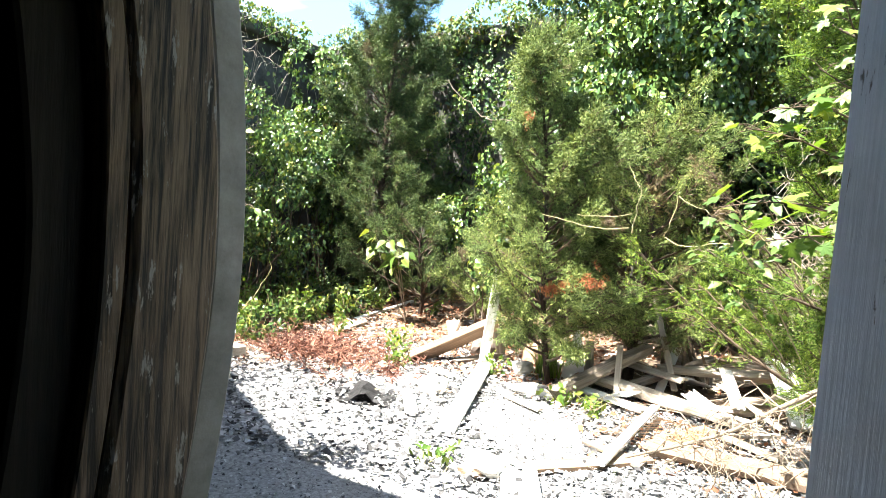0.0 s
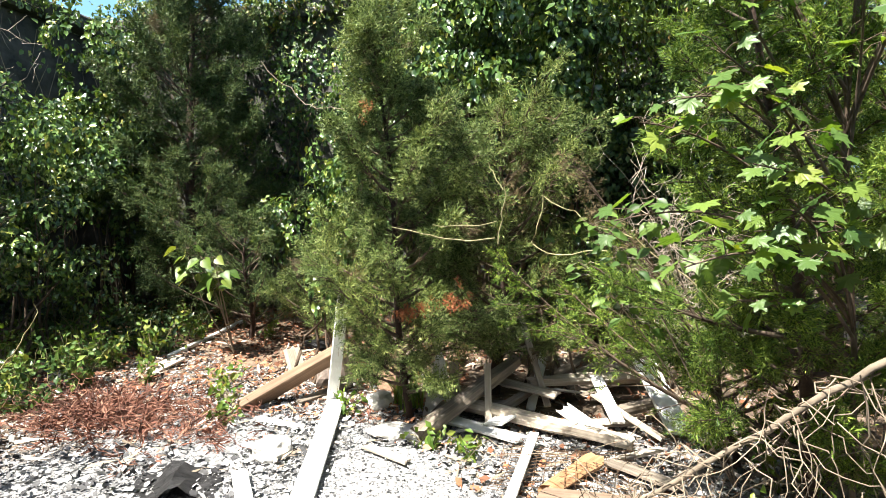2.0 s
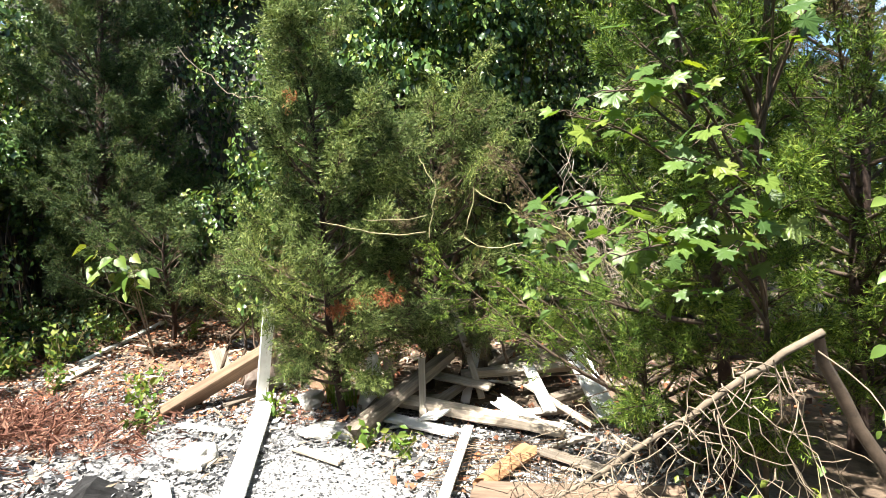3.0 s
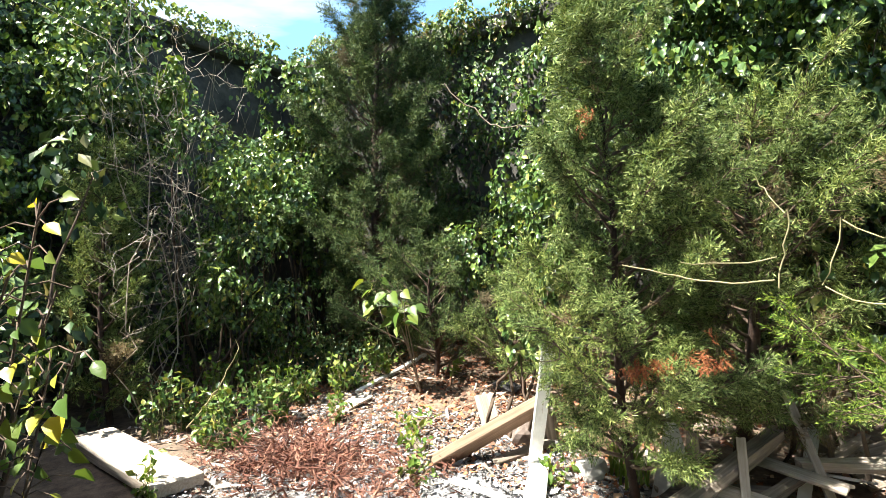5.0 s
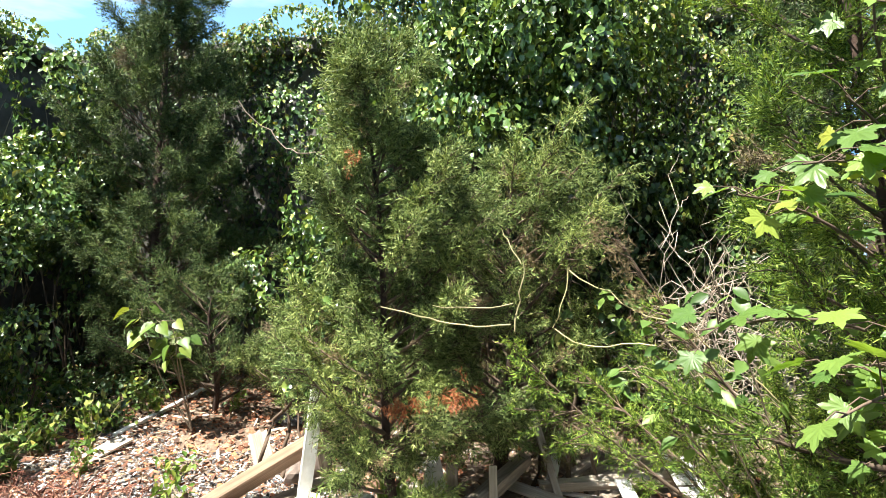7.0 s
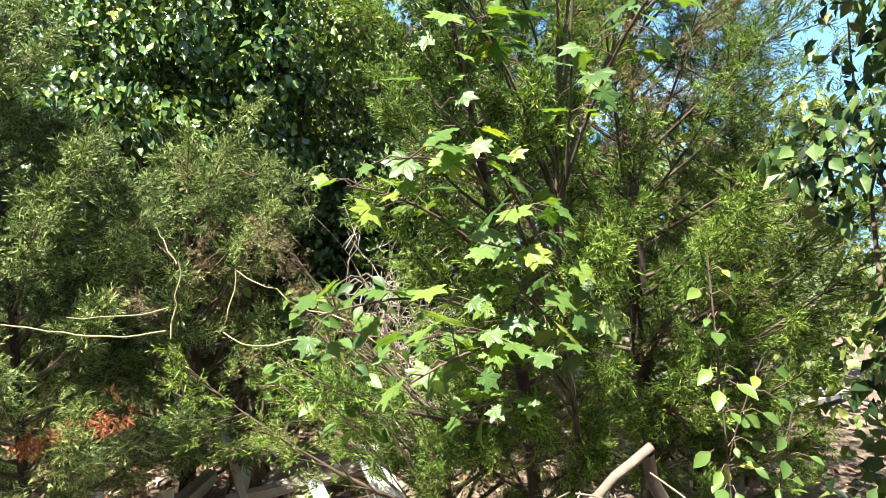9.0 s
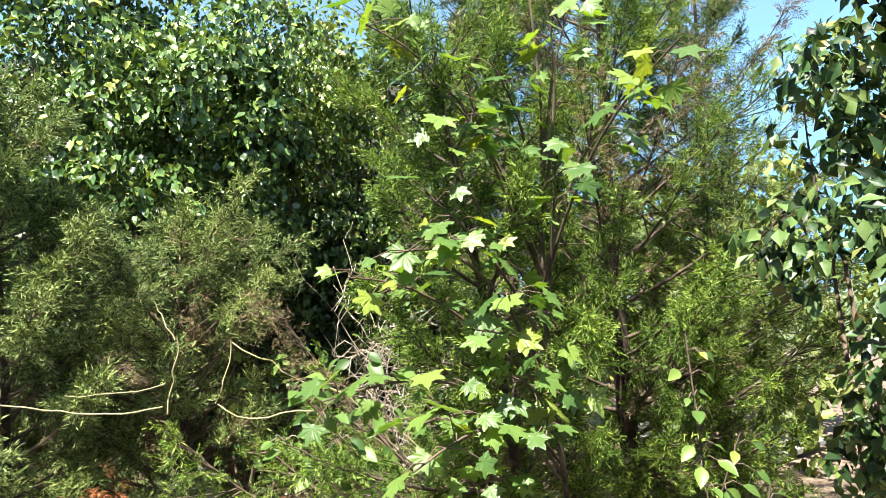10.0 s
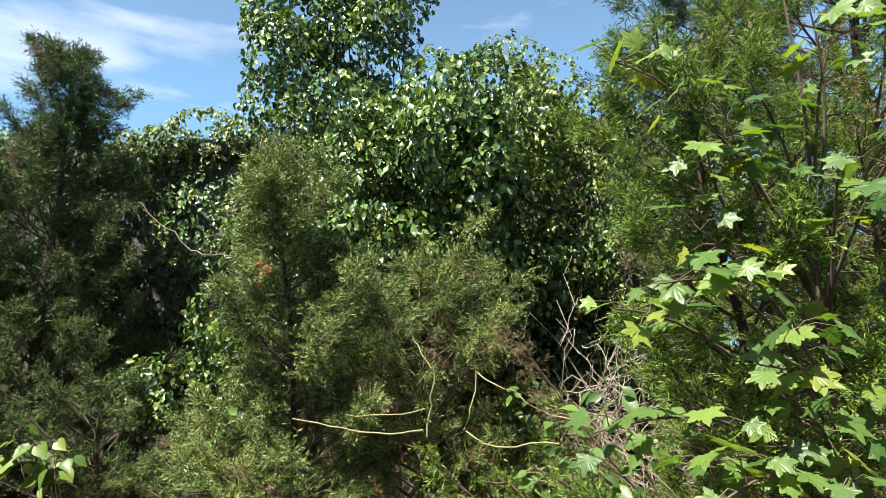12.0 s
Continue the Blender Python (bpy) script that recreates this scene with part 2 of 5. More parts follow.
def ground_material():
    m, nt, p = nodes_of("yard_ground")
    v = coords(nt)
    soil = ramp(nt, noise_tex(nt, v, 9, 8, 0.7), [(0.3, (0.05, 0.036, 0.026)), (0.5, (0.14, 0.1, 0.068)), (0.72, (0.26, 0.19, 0.13))])
    ash = ramp(nt, noise_tex(nt, v, 48, 8, 0.7), [(0.3, (0.06, 0.06, 0.062)), (0.45, (0.2, 0.2, 0.198)), (0.68, (0.36, 0.36, 0.355))])
    far = ramp(nt, noise_tex(nt, v, 5, 6), [(0.3, (0.04, 0.07, 0.02)), (0.7, (0.1, 0.13, 0.045))])
    # the burnt-out, ash-covered patch before the door
    d = nt.nodes.new("ShaderNodeVectorMath")
    d.operation = "DISTANCE"
    mp = nt.nodes.new("ShaderNodeMapping")
    mp.inputs["Scale"].default_value = (0.9, 1.0, 0.0)
    nt.links.new(v, mp.inputs["Vector"])
    d.inputs[1].default_value = (0.75 * 0.9, 4.0, 0)
    nt.links.new(mp.outputs["Vector"], d.inputs[0])
    wob = nt.nodes.new("ShaderNodeMath")
    wob.operation = "MULTIPLY_ADD"
    wob.inputs[1].default_value = 2.0
    nt.links.new(noise_tex(nt, v, 1.3, 6), wob.inputs[0])
    nt.links.new(d.outputs["Value"], wob.inputs[2])
    sc = nt.nodes.new("ShaderNodeMapRange")
    sc.inputs["From Min"].default_value, sc.inputs["From Max"].default_value = 3.0, 3.7
    sc.inputs["To Min"].default_value, sc.inputs["To Max"].default_value = 1, 0
    nt.links.new(wob.outputs[0], sc.inputs["Value"])
    col = mix(nt, sc.outputs[0], soil, ash)
    fr = nt.nodes.new("ShaderNodeMapRange")
    fr.inputs["From Min"].default_value, fr.inputs["From Max"].default_value = 14, 22
    nt.links.new(d.outputs["Value"], fr.inputs["Value"])
    col = mix(nt, fr.outputs[0], col, far)
    nt.links.new(col, p.inputs["Base Color"])
    p.inputs["Roughness"].default_value = 0.95
    bump(nt, p, noise_tex(nt, v, 60, 8, 0.7), 0.7, 0.012)
    return m


GROUND = ground_material()


# ---------- geometry helpers ----------
rng = np.random.default_rng(7)


def mesh_of(name, verts, faces, mat):
    """A mesh out of numpy arrays; all faces have the same number of corners."""
    verts, faces = np.asarray(verts, np.float32), np.asarray(faces, np.int32)
    me = bpy.data.meshes.new(name)
    me.vertices.add(len(verts))
    me.vertices.foreach_set("co", verts.ravel())
    k = faces.shape[1]
    me.loops.add(faces.size)
    me.loops.foreach_set("vertex_index", faces.ravel())
    me.polygons.add(len(faces))
    me.polygons.foreach_set("loop_start", np.arange(0, faces.size, k, dtype=np.int32))
    me.materials.append(mat)
    me.update(calc_edges=True)
    me.validate()
    return me


def thing(name, place, label, category, group="", kind=""):
    e = new(name)
    e.location = place
    return tagged(e, label, category, group, kind)


def part(name, data, mat, parent, label=""):
    """One mesh object under a thing; data: a bmesh, or (verts, faces) in world space, or a ready mesh in the parent's space."""
    off = Vector((0, 0, 0))
    if isinstance(data, tuple):
        o = np.array(parent.matrix_world.translation if parent.parent else parent.location, np.float32)
        me = mesh_of(name, np.asarray(data[0], np.float32) - o, data[1], mat)
    elif isinstance(data, bmesh.types.BMesh):
        me = bpy.data.meshes.new(name)
        data.to_mesh(me)
        data.free()
        me.materials.append(mat)
    else:
        me = data
    ob = new(name, me)
    ob.parent = parent
    if label:
        tagged(ob, label)
    if name in ("branchwork", "foliage", "withered_foliage", "crown", "dead_spray"):
        tagged(ob, kind="stuff")
    return ob


def single(name, data, mat, label, category, group="", kind="", m=None):
    """A thing that is one mesh, built in world space or, with m, in its own space."""
    if isinstance(data, tuple):
        me = mesh_of(name, data[0], data[1], mat)
    else:
        me = bpy.data.meshes.new(name)
        data.to_mesh(me)
        data.free()
        me.materials.append(mat)
    ob = new(name, me)
    if m is not None:
        ob.matrix_world = m
    return tagged(ob, label, category, group, kind)


def unit(v):
    v = np.asarray(v, float)
    return v / np.maximum(np.linalg.norm(v, axis=-1, keepdims=True), 1e-9)


def tubes(lines, sides=5):
    """Round branches; each line is rows of x, y, z, radius."""
    vs, fs, base = [], [], 0
    ang = np.linspace(0, 2 * math.pi, sides, endpoint=False)
    for ln in lines:
        ln = np.asarray(ln, float)
        p, r = ln[:, :3], ln[:, 3]
        d = unit(np.gradient(p, axis=0))
        ref = np.where(np.abs(d[:, 2:3]) > 0.9, [[1.0, 0, 0]], [[0, 0, 1.0]])
        a = unit(np.cross(d, ref))
        b = np.cross(d, a)
        ring = p[:, None] + r[:, None, None] * (np.cos(ang)[None, :, None] * a[:, None] + np.sin(ang)[None, :, None] * b[:, None])
        n = len(p)
        vs.append(ring.reshape(-1, 3))
        i, j = np.meshgrid(np.arange(n - 1), np.arange(sides), indexing="ij")
        k = (j + 1) % sides
        fs.append(np.stack([i * sides + j, i * sides + k, (i + 1) * sides + k, (i + 1) * sides + j], -1).reshape(-1, 4) + base)
        base += n * sides
    return np.concatenate(vs), np.concatenate(fs)


def scatter(template, origin, xdir, normal, size):
    """Copies of a flat template (x along, z out) in one array."""
    tv, tf = template
    x = unit(xdir)
    z = unit(normal - (normal * x).sum(1, keepdims=True) * x)
    y = np.cross(z, x)
    size = np.asarray(size).reshape(-1, 1, 1)
    v = origin[:, None] + size * (tv[None, :, 0:1] * x[:, None] + tv[None, :, 1:2] * y[:, None] + tv[None, :, 2:3] * z[:, None])
    f = tf[None] + (np.arange(len(origin)) * len(tv))[:, None, None]
    return v.reshape(-1, 3), f.reshape(-1, tf.shape[1])


def joined(chunks):
    vs, fs, base = [], [], 0
    for v, f in chunks:
        vs.append(v)
        fs.append(f + base)
        base += len(v)
    return np.concatenate(vs), np.concatenate(fs)


def leaf_shape(kind="heart", steps=5):
    """A folded, slightly curled blade, one unit long."""
    t = np.linspace(0, 1, steps)
    if kind == "heart":
        w = 0.46 * np.sin(math.pi * np.clip(t, 0, 1) ** 0.6) * (1 - 0.25 * t)
        w[0] = 0.2
    elif kind == "lance":
        w = 0.2 * np.sin(math.pi * t ** 0.9) + 0.005
    else:
        w = 0.3 * np.sin(math.pi * t ** 0.8) + 0.005
    mid = np.stack([t, 0 * t, -0.18 * t * t], 1)
    lf = np.stack([t - 0.06 * (t < 0.1), w, -0.18 * t * t + 0.35 * w], 1)
    rt = lf * [1, -1, 1]
    v = np.concatenate([mid, lf, rt])
    f = []
    k = steps
    for i in range(k - 1):
        f += [(i, i + 1, k + 1 + i), (i, k + 1 + i, k + i), (i + 1, i, 2 * k + i), (i + 1, 2 * k + i, 2 * k + 1 + i)]
    return v, np.array(f)


HEART, OVAL = leaf_shape("heart"), leaf_shape("oval")
HEART_LIGHT, OVAL_LIGHT = leaf_shape("heart", 3), leaf_shape("oval", 3)


def spray_shape(seed, shoots=14, spread=1.5):
    """A flattened cedar twig: thin cord-like shoots off a stem, one unit long."""
    r = np.random.default_rng(seed)
    vs, fs = [], []

    def blade(p, d, length, w):
        d = unit(d)
        s = unit(np.cross(d, unit(r.normal(size=3))))
        n = len(vs)
        vs.extend([p, p + d * length * 0.45 + s * w, p + d * length, p + d * length * 0.45 - s * w])
        fs.extend([(n, n + 1, n + 2), (n, n + 2, n + 3)])

    blade(np.zeros(3), np.array([1.0, 0, 0]), 1.0, 0.014)
    for i in range(shoots):
        t = 0.08 + 0.88 * i / shoots
        side = 1 if i % 2 else -1
        d = np.array([0.5 + 0.5 * r.random(), side * spread * (0.35 + 0.5 * r.random()), r.normal() * 0.6])
        ln = (0.5 - 0.2 * t) * (0.6 + 0.7 * r.random())
        p = np.array([t, 0.12 * math.sin(3 * t + seed), 0.06 * math.sin(4 * t + seed * 2)])
        blade(p, d, ln, 0.024)
        q = p + unit(d) * ln * 0.45
        blade(q, d + np.array([0.5, -side * 0.7, r.normal() * 0.4]), ln * 0.65, 0.022)
    return np.array(vs), np.array(fs)


SPRAYS = [spray_shape(s) for s in range(5)]


def sprays(origin, direction, size):
    origin, direction, size = np.asarray(origin), unit(direction), np.asarray(size)
    pick = rng.integers(0, len(SPRAYS), len(origin))
    nrm = rng.normal(size=origin.shape) + [0, 0, 0.9]
    return joined([scatter(SPRAYS[k], origin[pick == k], direction[pick == k], nrm[pick == k], size[pick == k]) for k in range(len(SPRAYS)) if (pick == k).any()])


def height_at(x, y):
    """The lie of the yard: level before the door, rising a little to the back wall."""
    s = np.clip((np.asarray(y, float) - 5.5) / 4.0, 0, 1)
    return 0.22 * s * s * (3 - 2 * s)


def on_ground(x, y, h=0.0):
    return Vector((x, y, float(height_at(x, y)) + h))


# ---------- ground ----------
def build_ground():
    near = np.concatenate([np.linspace(-400, -40, 7)[:-1], np.linspace(-40, -8, 9)[:-1], np.linspace(-8, 10, 181)[:-1], np.linspace(10, 40, 9)[:-1], np.linspace(40, 400, 7)])
    ys = np.concatenate([np.linspace(-400, -40, 7)[:-1], np.linspace(-40, -2, 9)[:-1], np.linspace(-2, 14, 161)[:-1], np.linspace(14, 40, 9)[:-1], np.linspace(40, 400, 7)])
    gx, gy = np.meshgrid(near, ys, indexing="ij")
    gzv = height_at(gx, gy)
    inner = (np.abs(gx - 1) < 9) & (gy > 2.6) & (gy < 14)
    rough = np.array([noise.fractal(Vector((a * 1.7, b * 1.7, 0.3)), 0.8, 2.1, 5) if i else 0 for a, b, i in zip(gx.ravel(), gy.ravel(), inner.ravel())]).reshape(gx.shape)
    gzv = gzv + 0.022 * rough - 0.01 - 0.05 * ((gy < 2.35) & (gx > -6) & (gx < 4))
    n, k = gx.shape
    i, j = np.meshgrid(np.arange(n - 1), np.arange(k - 1), indexing="ij")
    f = np.stack([i * k + j, (i + 1) * k + j, (i + 1) * k + j + 1, i * k + j + 1], -1).reshape(-1, 4)
    ob = single("ground", (np.stack([gx, gy, gzv], -1).reshape(-1, 3), f), GROUND, "bare yard of pale ash, soil and leaf litter", "ground", kind="structure")
    for p in ob.data.polygons:
        p.use_smooth = True


build_ground()


def slab(bm, x0, x1, y0, y1, z0, z1, bevel=0.01):
    r = bmesh.ops.create_cube(bm, size=1.0, matrix=Matrix.LocRotScale(((x0 + x1) / 2, (y0 + y1) / 2, (z0 + z1) / 2), None, (x1 - x0, y1 - y0, z1 - z0)))
    if bevel:
        es = {e for v in r["verts"] for e in v.link_edges}
        bmesh.ops.bevel(bm, geom=list(es), offset=bevel, segments=1, affect="EDGES")


def roughen(bm, amount, scale=2.0):
    for v in bm.verts:
        n = noise.noise_vector(v.co * scale)
        v.co += n * amount


# ---------- overgrown concrete walls ----------
def build_walls():
    for name, box, cor in (("wall_north", (-5.6, 4.6, 9.8, 10.15, 0.0, 4.45), (-5.7, 4.7, 9.62, 10.25, 4.45, 4.68)),
                           ("wall_west", (-5.95, -5.6, 3.0, 10.15, 0.0, 4.4), (-6.05, -5.42, 2.9, 9.6, 4.4, 4.63))):
        bm = bmesh.new()
        slab(bm, *box, 0.03)
        bmesh.ops.subdivide_edges(bm, edges=list(bm.edges), cuts=14, use_grid_fill=True)
        roughen(bm, 0.035, 1.3)
        w = single(name, bm, CONCRETE, "dark stained concrete wall overgrown with vines", "wall", kind="structure")
        bm = bmesh.new()
        slab(bm, *cor, 0.03)
        bmesh.ops.subdivide_edges(bm, edges=list(bm.edges), cuts=10, use_grid_fill=True)
        roughen(bm, 0.03, 2.0)
        part("coping", bm, CORNICE, w, "crumbling dark concrete coping")


build_walls()


# ---------- shed that the walk leaves ----------
def plank_object(name, m, size, mat, parent=None, ragged=0.0, seed=0, warp=0.004, cuts=10, bow=0.0):
    """A board with local x along its length; ragged: how far the ends are splintered."""
    L, W, T = size
    r = random.Random(seed)
    bm = bmesh.new()
    bmesh.ops.create_cube(bm, size=1.0, matrix=Matrix.Diagonal((L, W, T, 1)))
    bmesh.ops.bevel(bm, geom=list(bm.edges), offset=min(W, T) * 0.1, segments=1, affect="EDGES")
    longs = [e for e in bm.edges if abs(e.verts[0].co.x - e.verts[1].co.x) > L * 0.5]
    bmesh.ops.subdivide_edges(bm, edges=longs, cuts=cuts)
    wide = [e for e in bm.edges if abs(e.verts[0].co.y - e.verts[1].co.y) > W * 0.5]
    bmesh.ops.subdivide_edges(bm, edges=wide, cuts=4)
    for v in bm.verts:
        a = noise.noise(Vector((v.co.x * 2.3 + seed, v.co.y * 5, v.co.z * 5)))
        b = noise.noise(Vector((v.co.x * 1.1 - seed, 4.1, 7.7)))
        v.co.z += a * warp + b * warp * 2
        v.co.y += b * warp
        v.co.z += bow * (2 * v.co.x / L) ** 2
        if ragged and abs(v.co.x) > L * 0.46:
            cut = noise.noise(Vector((v.co.y * 40 + seed, seed * 1.7, 3.0)))
            v.co.x -= math.copysign(ragged * max(0, cut + 0.5), v.co.x)
    me = bpy.data.meshes.new(name)
    bm.to_mesh(me)
    bm.free()
    me.materials.append(mat)
    ob = new(name, me)
    if parent:
        ob.parent = parent
        ob.matrix_basis = Matrix.Translation(-parent.location) @ m
    else:
        ob.matrix_world = m
    return ob


def build_shed():
    # front wall with the doorway; unseen gable to the west, outline set by its shadow
    wall = thing("wall_south", (0, 2.45, 0), "plank front wall of an old shed with an open doorway, boards shaded in colour", "wall", kind="structure")

    def prism(pts, y0, y1):
        bm = bmesh.new()
        a = [bm.verts.new((x, y0 - 2.45, z)) for x, z in pts]
        bm.faces.new(a)
        r = bmesh.ops.extrude_face_region(bm, geom=list(bm.faces))
        for v in r["geom"]:
            if isinstance(v, bmesh.types.BMVert):
                v.co.y += y1 - y0
        bmesh.ops.recalc_face_normals(bm, faces=list(bm.faces))
        return bm

    # gable heights are made up so the shadow edge crosses the ash rightly
    part("gable_wall", prism([(-6, 0), (0.78, 0), (0.78, 2.5), (-0.3, 2.5), (-0.94, 2.8), (-3.66, 5.19), (-6, 6.2)], 2.37, 2.5), SHED_WOOD_SHADED, wall)
    part("side_panel", prism([(2.62, 0), (4.0, 0), (4.0, 2.5), (2.62, 2.5)], 2.37, 2.5), SHED_WOOD_SHADED, wall)
    part("lintel", prism([(0.78, 2.3), (2.62, 2.3), (2.62, 2.5), (0.78, 2.5)], 2.37, 2.5), SHED_WOOD_SHADED, wall)
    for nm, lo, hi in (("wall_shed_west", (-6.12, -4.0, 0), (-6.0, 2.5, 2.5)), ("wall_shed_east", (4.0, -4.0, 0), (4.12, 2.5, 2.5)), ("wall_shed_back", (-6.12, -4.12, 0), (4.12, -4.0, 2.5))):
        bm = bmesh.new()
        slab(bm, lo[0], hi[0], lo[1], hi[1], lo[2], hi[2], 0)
        single(nm, bm, SHED_WOOD_SHADED, "plank wall of the shed, indoor shade in its colour", "wall", kind="structure")
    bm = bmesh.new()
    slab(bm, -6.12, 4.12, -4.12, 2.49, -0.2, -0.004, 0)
    single("floor", bm, SHED_WOOD_SHADED, "worn plank floor of the shed, indoor shade in its colour", "floor", kind="structure")
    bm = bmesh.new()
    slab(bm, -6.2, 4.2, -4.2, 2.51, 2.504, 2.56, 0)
    single("ceiling", bm, SHED_WOOD_SHADED, "board ceiling of the shed, indoor shade in its colour", "ceiling", kind="structure")

    # door frame: two weathered timbers, a shade-black board, a bleached outer trim; painted post on the other side
    fr = thing("door_1", (1.0, 2.3, 0), "weathered timber door frame with an open doorway", "door frame", kind="structure")
    up = Matrix.Rotation(radians(-90), 4, "Y")
    BOW = 0.2  # the old timbers have warped

    def upright(nm, x, y, w, d, mat, seed=0, label="", h=2.7, bow=0.0, lean=0.0, splay=0.0):
        ob = plank_object(nm, pose(x, y, h / 2 - 0.05, 0, lean, splay) @ up @ Matrix.Rotation(radians(90), 4, "X"), (h, w, d), mat, fr, 0, seed, 0.006, 22, bow)
        if label:
            tagged(ob, label)
        return ob

    # jamb on the west: two timbers facing the opening, a plastered end outside them
    upright("timber", 0.84, 2.245, 0.18, 0.26, POST_WOOD, 3, "dark weathered timber with open grain", 2.5, BOW)
    upright("timber", 0.83, 2.078, 0.18, 0.06, POST_WOOD, 5, "", 2.5, BOW)
    # black board painted in for the interior shade beside the timbers
    upright("lining_board", 0.8, 1.975, 0.1, 0.14, SHED_WOOD_SHADED, 8, "", 2.5, BOW)
    upright("outer_trim", 0.81, 2.437, 0.17, 0.115, PLASTER, 11, "bleached grey plaster edge", 2.5, BOW)
    upright("painted_post", 2.545, 2.255, 0.08, 0.46, GREY_PAINT, 13, "grey painted post with flaking paint", 2.5, 0.0, 1.5, 27)
    upright("split_timber", 2.66, 2.015, 0.1, 0.05, POST_WOOD, 17, "dark split timber between painted posts", 2.5, 0.0, 1.5, 27)
    upright("inner_post", 2.73, 1.9, 0.1, 0.18, GREY_PAINT, 19, "", 2.5, 0.0, 1.5, 27)


build_shed()


# ---------- cedars ----------
def cedar(name, base, height, radius, limbs, label, mat=CEDAR, low=0.06, lean=(0, 0), per_limb=46, spray=0.2, trunk_r=0.05, power=0.75, droop=0.0, side=None, bare=0.0, brown=0.0, seed=0, feathery=0.0):
    """Juniper: tapered trunk, rising limbs, flattened sprays in clumps with gaps between them."""
    r = np.random.default_rng(seed)
    t = thing(name, base, label, "tree")
    b = np.array(base, float)
    us = np.linspace(0, 1, 14)
    axis = np.stack([b[0] + lean[0] * us + 0.03 * np.sin(us * 7 + seed), b[1] + lean[1] * us + 0.03 * np.cos(us * 6 + seed), b[2] - 0.05 + height * us], 1)
    part("trunk", tubes([np.c_[axis, trunk_r * (1 - us) ** 0.8 + 0.004]], 8), BARK, t, "reddish dark shaggy bark")
    wood, o, d, s, ob, db, sb = [], [], [], [], [], [], []
    for i in range(limbs):
        u = low + (0.97 - low) * (i + r.random()) / limbs
        az = i * 2.39996 + r.normal() * 0.35
        prof = max(0.06, (1 - u) ** power)
        if u < 0.2:
            prof *= (0.65 + 1.7 * u) if height < 2.5 else (0.3 + 3.4 * u)
        L = radius * prof * (0.5 + 0.75 * r.random())
        dh = np.array([math.cos(az), math.sin(az), 0])
        if side is not None:
            L *= 1 + side[2] * max(0, dh[0] * side[0] + dh[1] * side[1])
        rise = 0.25 + 0.55 * u + r.normal() * 0.12 - droop
        p0 = np.array([np.interp(u, us, axis[:, k]) for k in range(3)])
        q = np.linspace(0, 1, 7)
        ln = p0 + np.outer(q, dh) * L + np.outer(q * rise + q * q * 0.3, [0, 0, 1]) * L + np.outer(q * q, np.cross(dh, [0, 0, 1])) * L * r.normal() * 0.2
        wood.append(np.c_[ln, np.linspace(0.011 * (1.4 - u) + 0.004 * L, 0.002, 7)])
        dead = r.random() < bare
        n = max(4, int(per_limb * (0.35 + L / radius) / 4))
        for _ in range(n):
            a = 0.25 + 0.75 * r.random() ** 0.75
            p = np.array([np.interp(a, q, ln[:, k]) for k in range(3)])
            sgn = 1 if r.random() < 0.5 else -1
            bd = unit(dh * (0.5 + 0.5 * a) + sgn * np.cross(dh, [0, 0, 1]) * (1.25 - 0.7 * a) * r.random() + np.array([0, 0, 0.3 + 0.45 * u + feathery - droop + 0.35 * r.normal()]))
            off = L * 0.42 * (1.15 - 0.7 * a) * r.random()
            p1 = p + bd * off
            wood.append(np.c_[np.stack([p, (p + p1) / 2 + r.normal(size=3) * 0.01, p1]), [0.004, 0.003, 0.002]])
            withered = dead or (a < 0.5 and r.random() < brown)
            for _ in range(6):
                sz = spray * (0.3 + 0.6 * r.random())
                if withered:
                    ob.append(p1 + r.normal(size=3) * 0.03), db.append(bd + r.normal(size=3) * 0.5 + [0, 0, -0.5]), sb.append(sz * 0.8)
                else:
                    o.append(p1 - bd * off * 0.5 * r.random() + r.normal(size=3) * 0.015), d.append(bd + r.normal(size=3) * 0.75), s.append(sz)
    for k in range(10):
        o.append(axis[-1] - [0, 0, 0.02 * k * height / 3])
        d.append(r.normal(size=3) * 0.25 + [0, 0, 1])
        s.append(spray)
    part("branchwork", tubes(wood, 4), TWIG_DARK, t)
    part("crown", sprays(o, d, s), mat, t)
    if ob:
        part("withered_foliage", sprays(ob, db, sb), CEDAR_BROWN, t, "dry brown inner sprays")
    return t


def dead_twig(tree, tip0, tip1, n, size, name="dead_spray"):
    """A rust-red dead bough with hanging tufts on a living cedar."""
    a, b = np.array(tip0, float), np.array(tip1, float)
    q = rng.random(n)[:, None]
    part(name, sprays(a + q * (b - a) + rng.normal(size=(n, 3)) * 0.02, rng.normal(size=(n, 3)) * 0.5 + [0.1, 0, -0.9], size * (0.6 + 0.6 * rng.random(n))), CEDAR_DEAD, tree, "rust-red dead needles")


centre = cedar("cedar_tree", (0.66, 6.1, 0.02), 2.9, 0.72, 90, "young green cedar with a rust-red dead bough", CEDAR, 0.09, (-0.08, -0.6), 80, 0.135, 0.026, 0.6, 0.05, (0.9, -0.3, 0.2), 0.0, 0.1, 3)
dead_twig(centre, (0.6, 5.3, 2.15), (0.66, 5.33, 2.22), 6, 0.075)
dead_twig(centre, (0.72, 5.6, 0.92), (1.2, 5.5, 1.04), 44, 0.095)
cedar("cedar_tree", (1.2, 6.75, 0.05), 2.3, 0.78, 60, "spreading grey-green cedar with dry brown lower boughs", CEDAR, 0.1, (0.12, -0.2), 60, 0.16, 0.05, 0.36, 0.05, (0.5, -0.8, 0.35), 0.1, 0.4, 5)
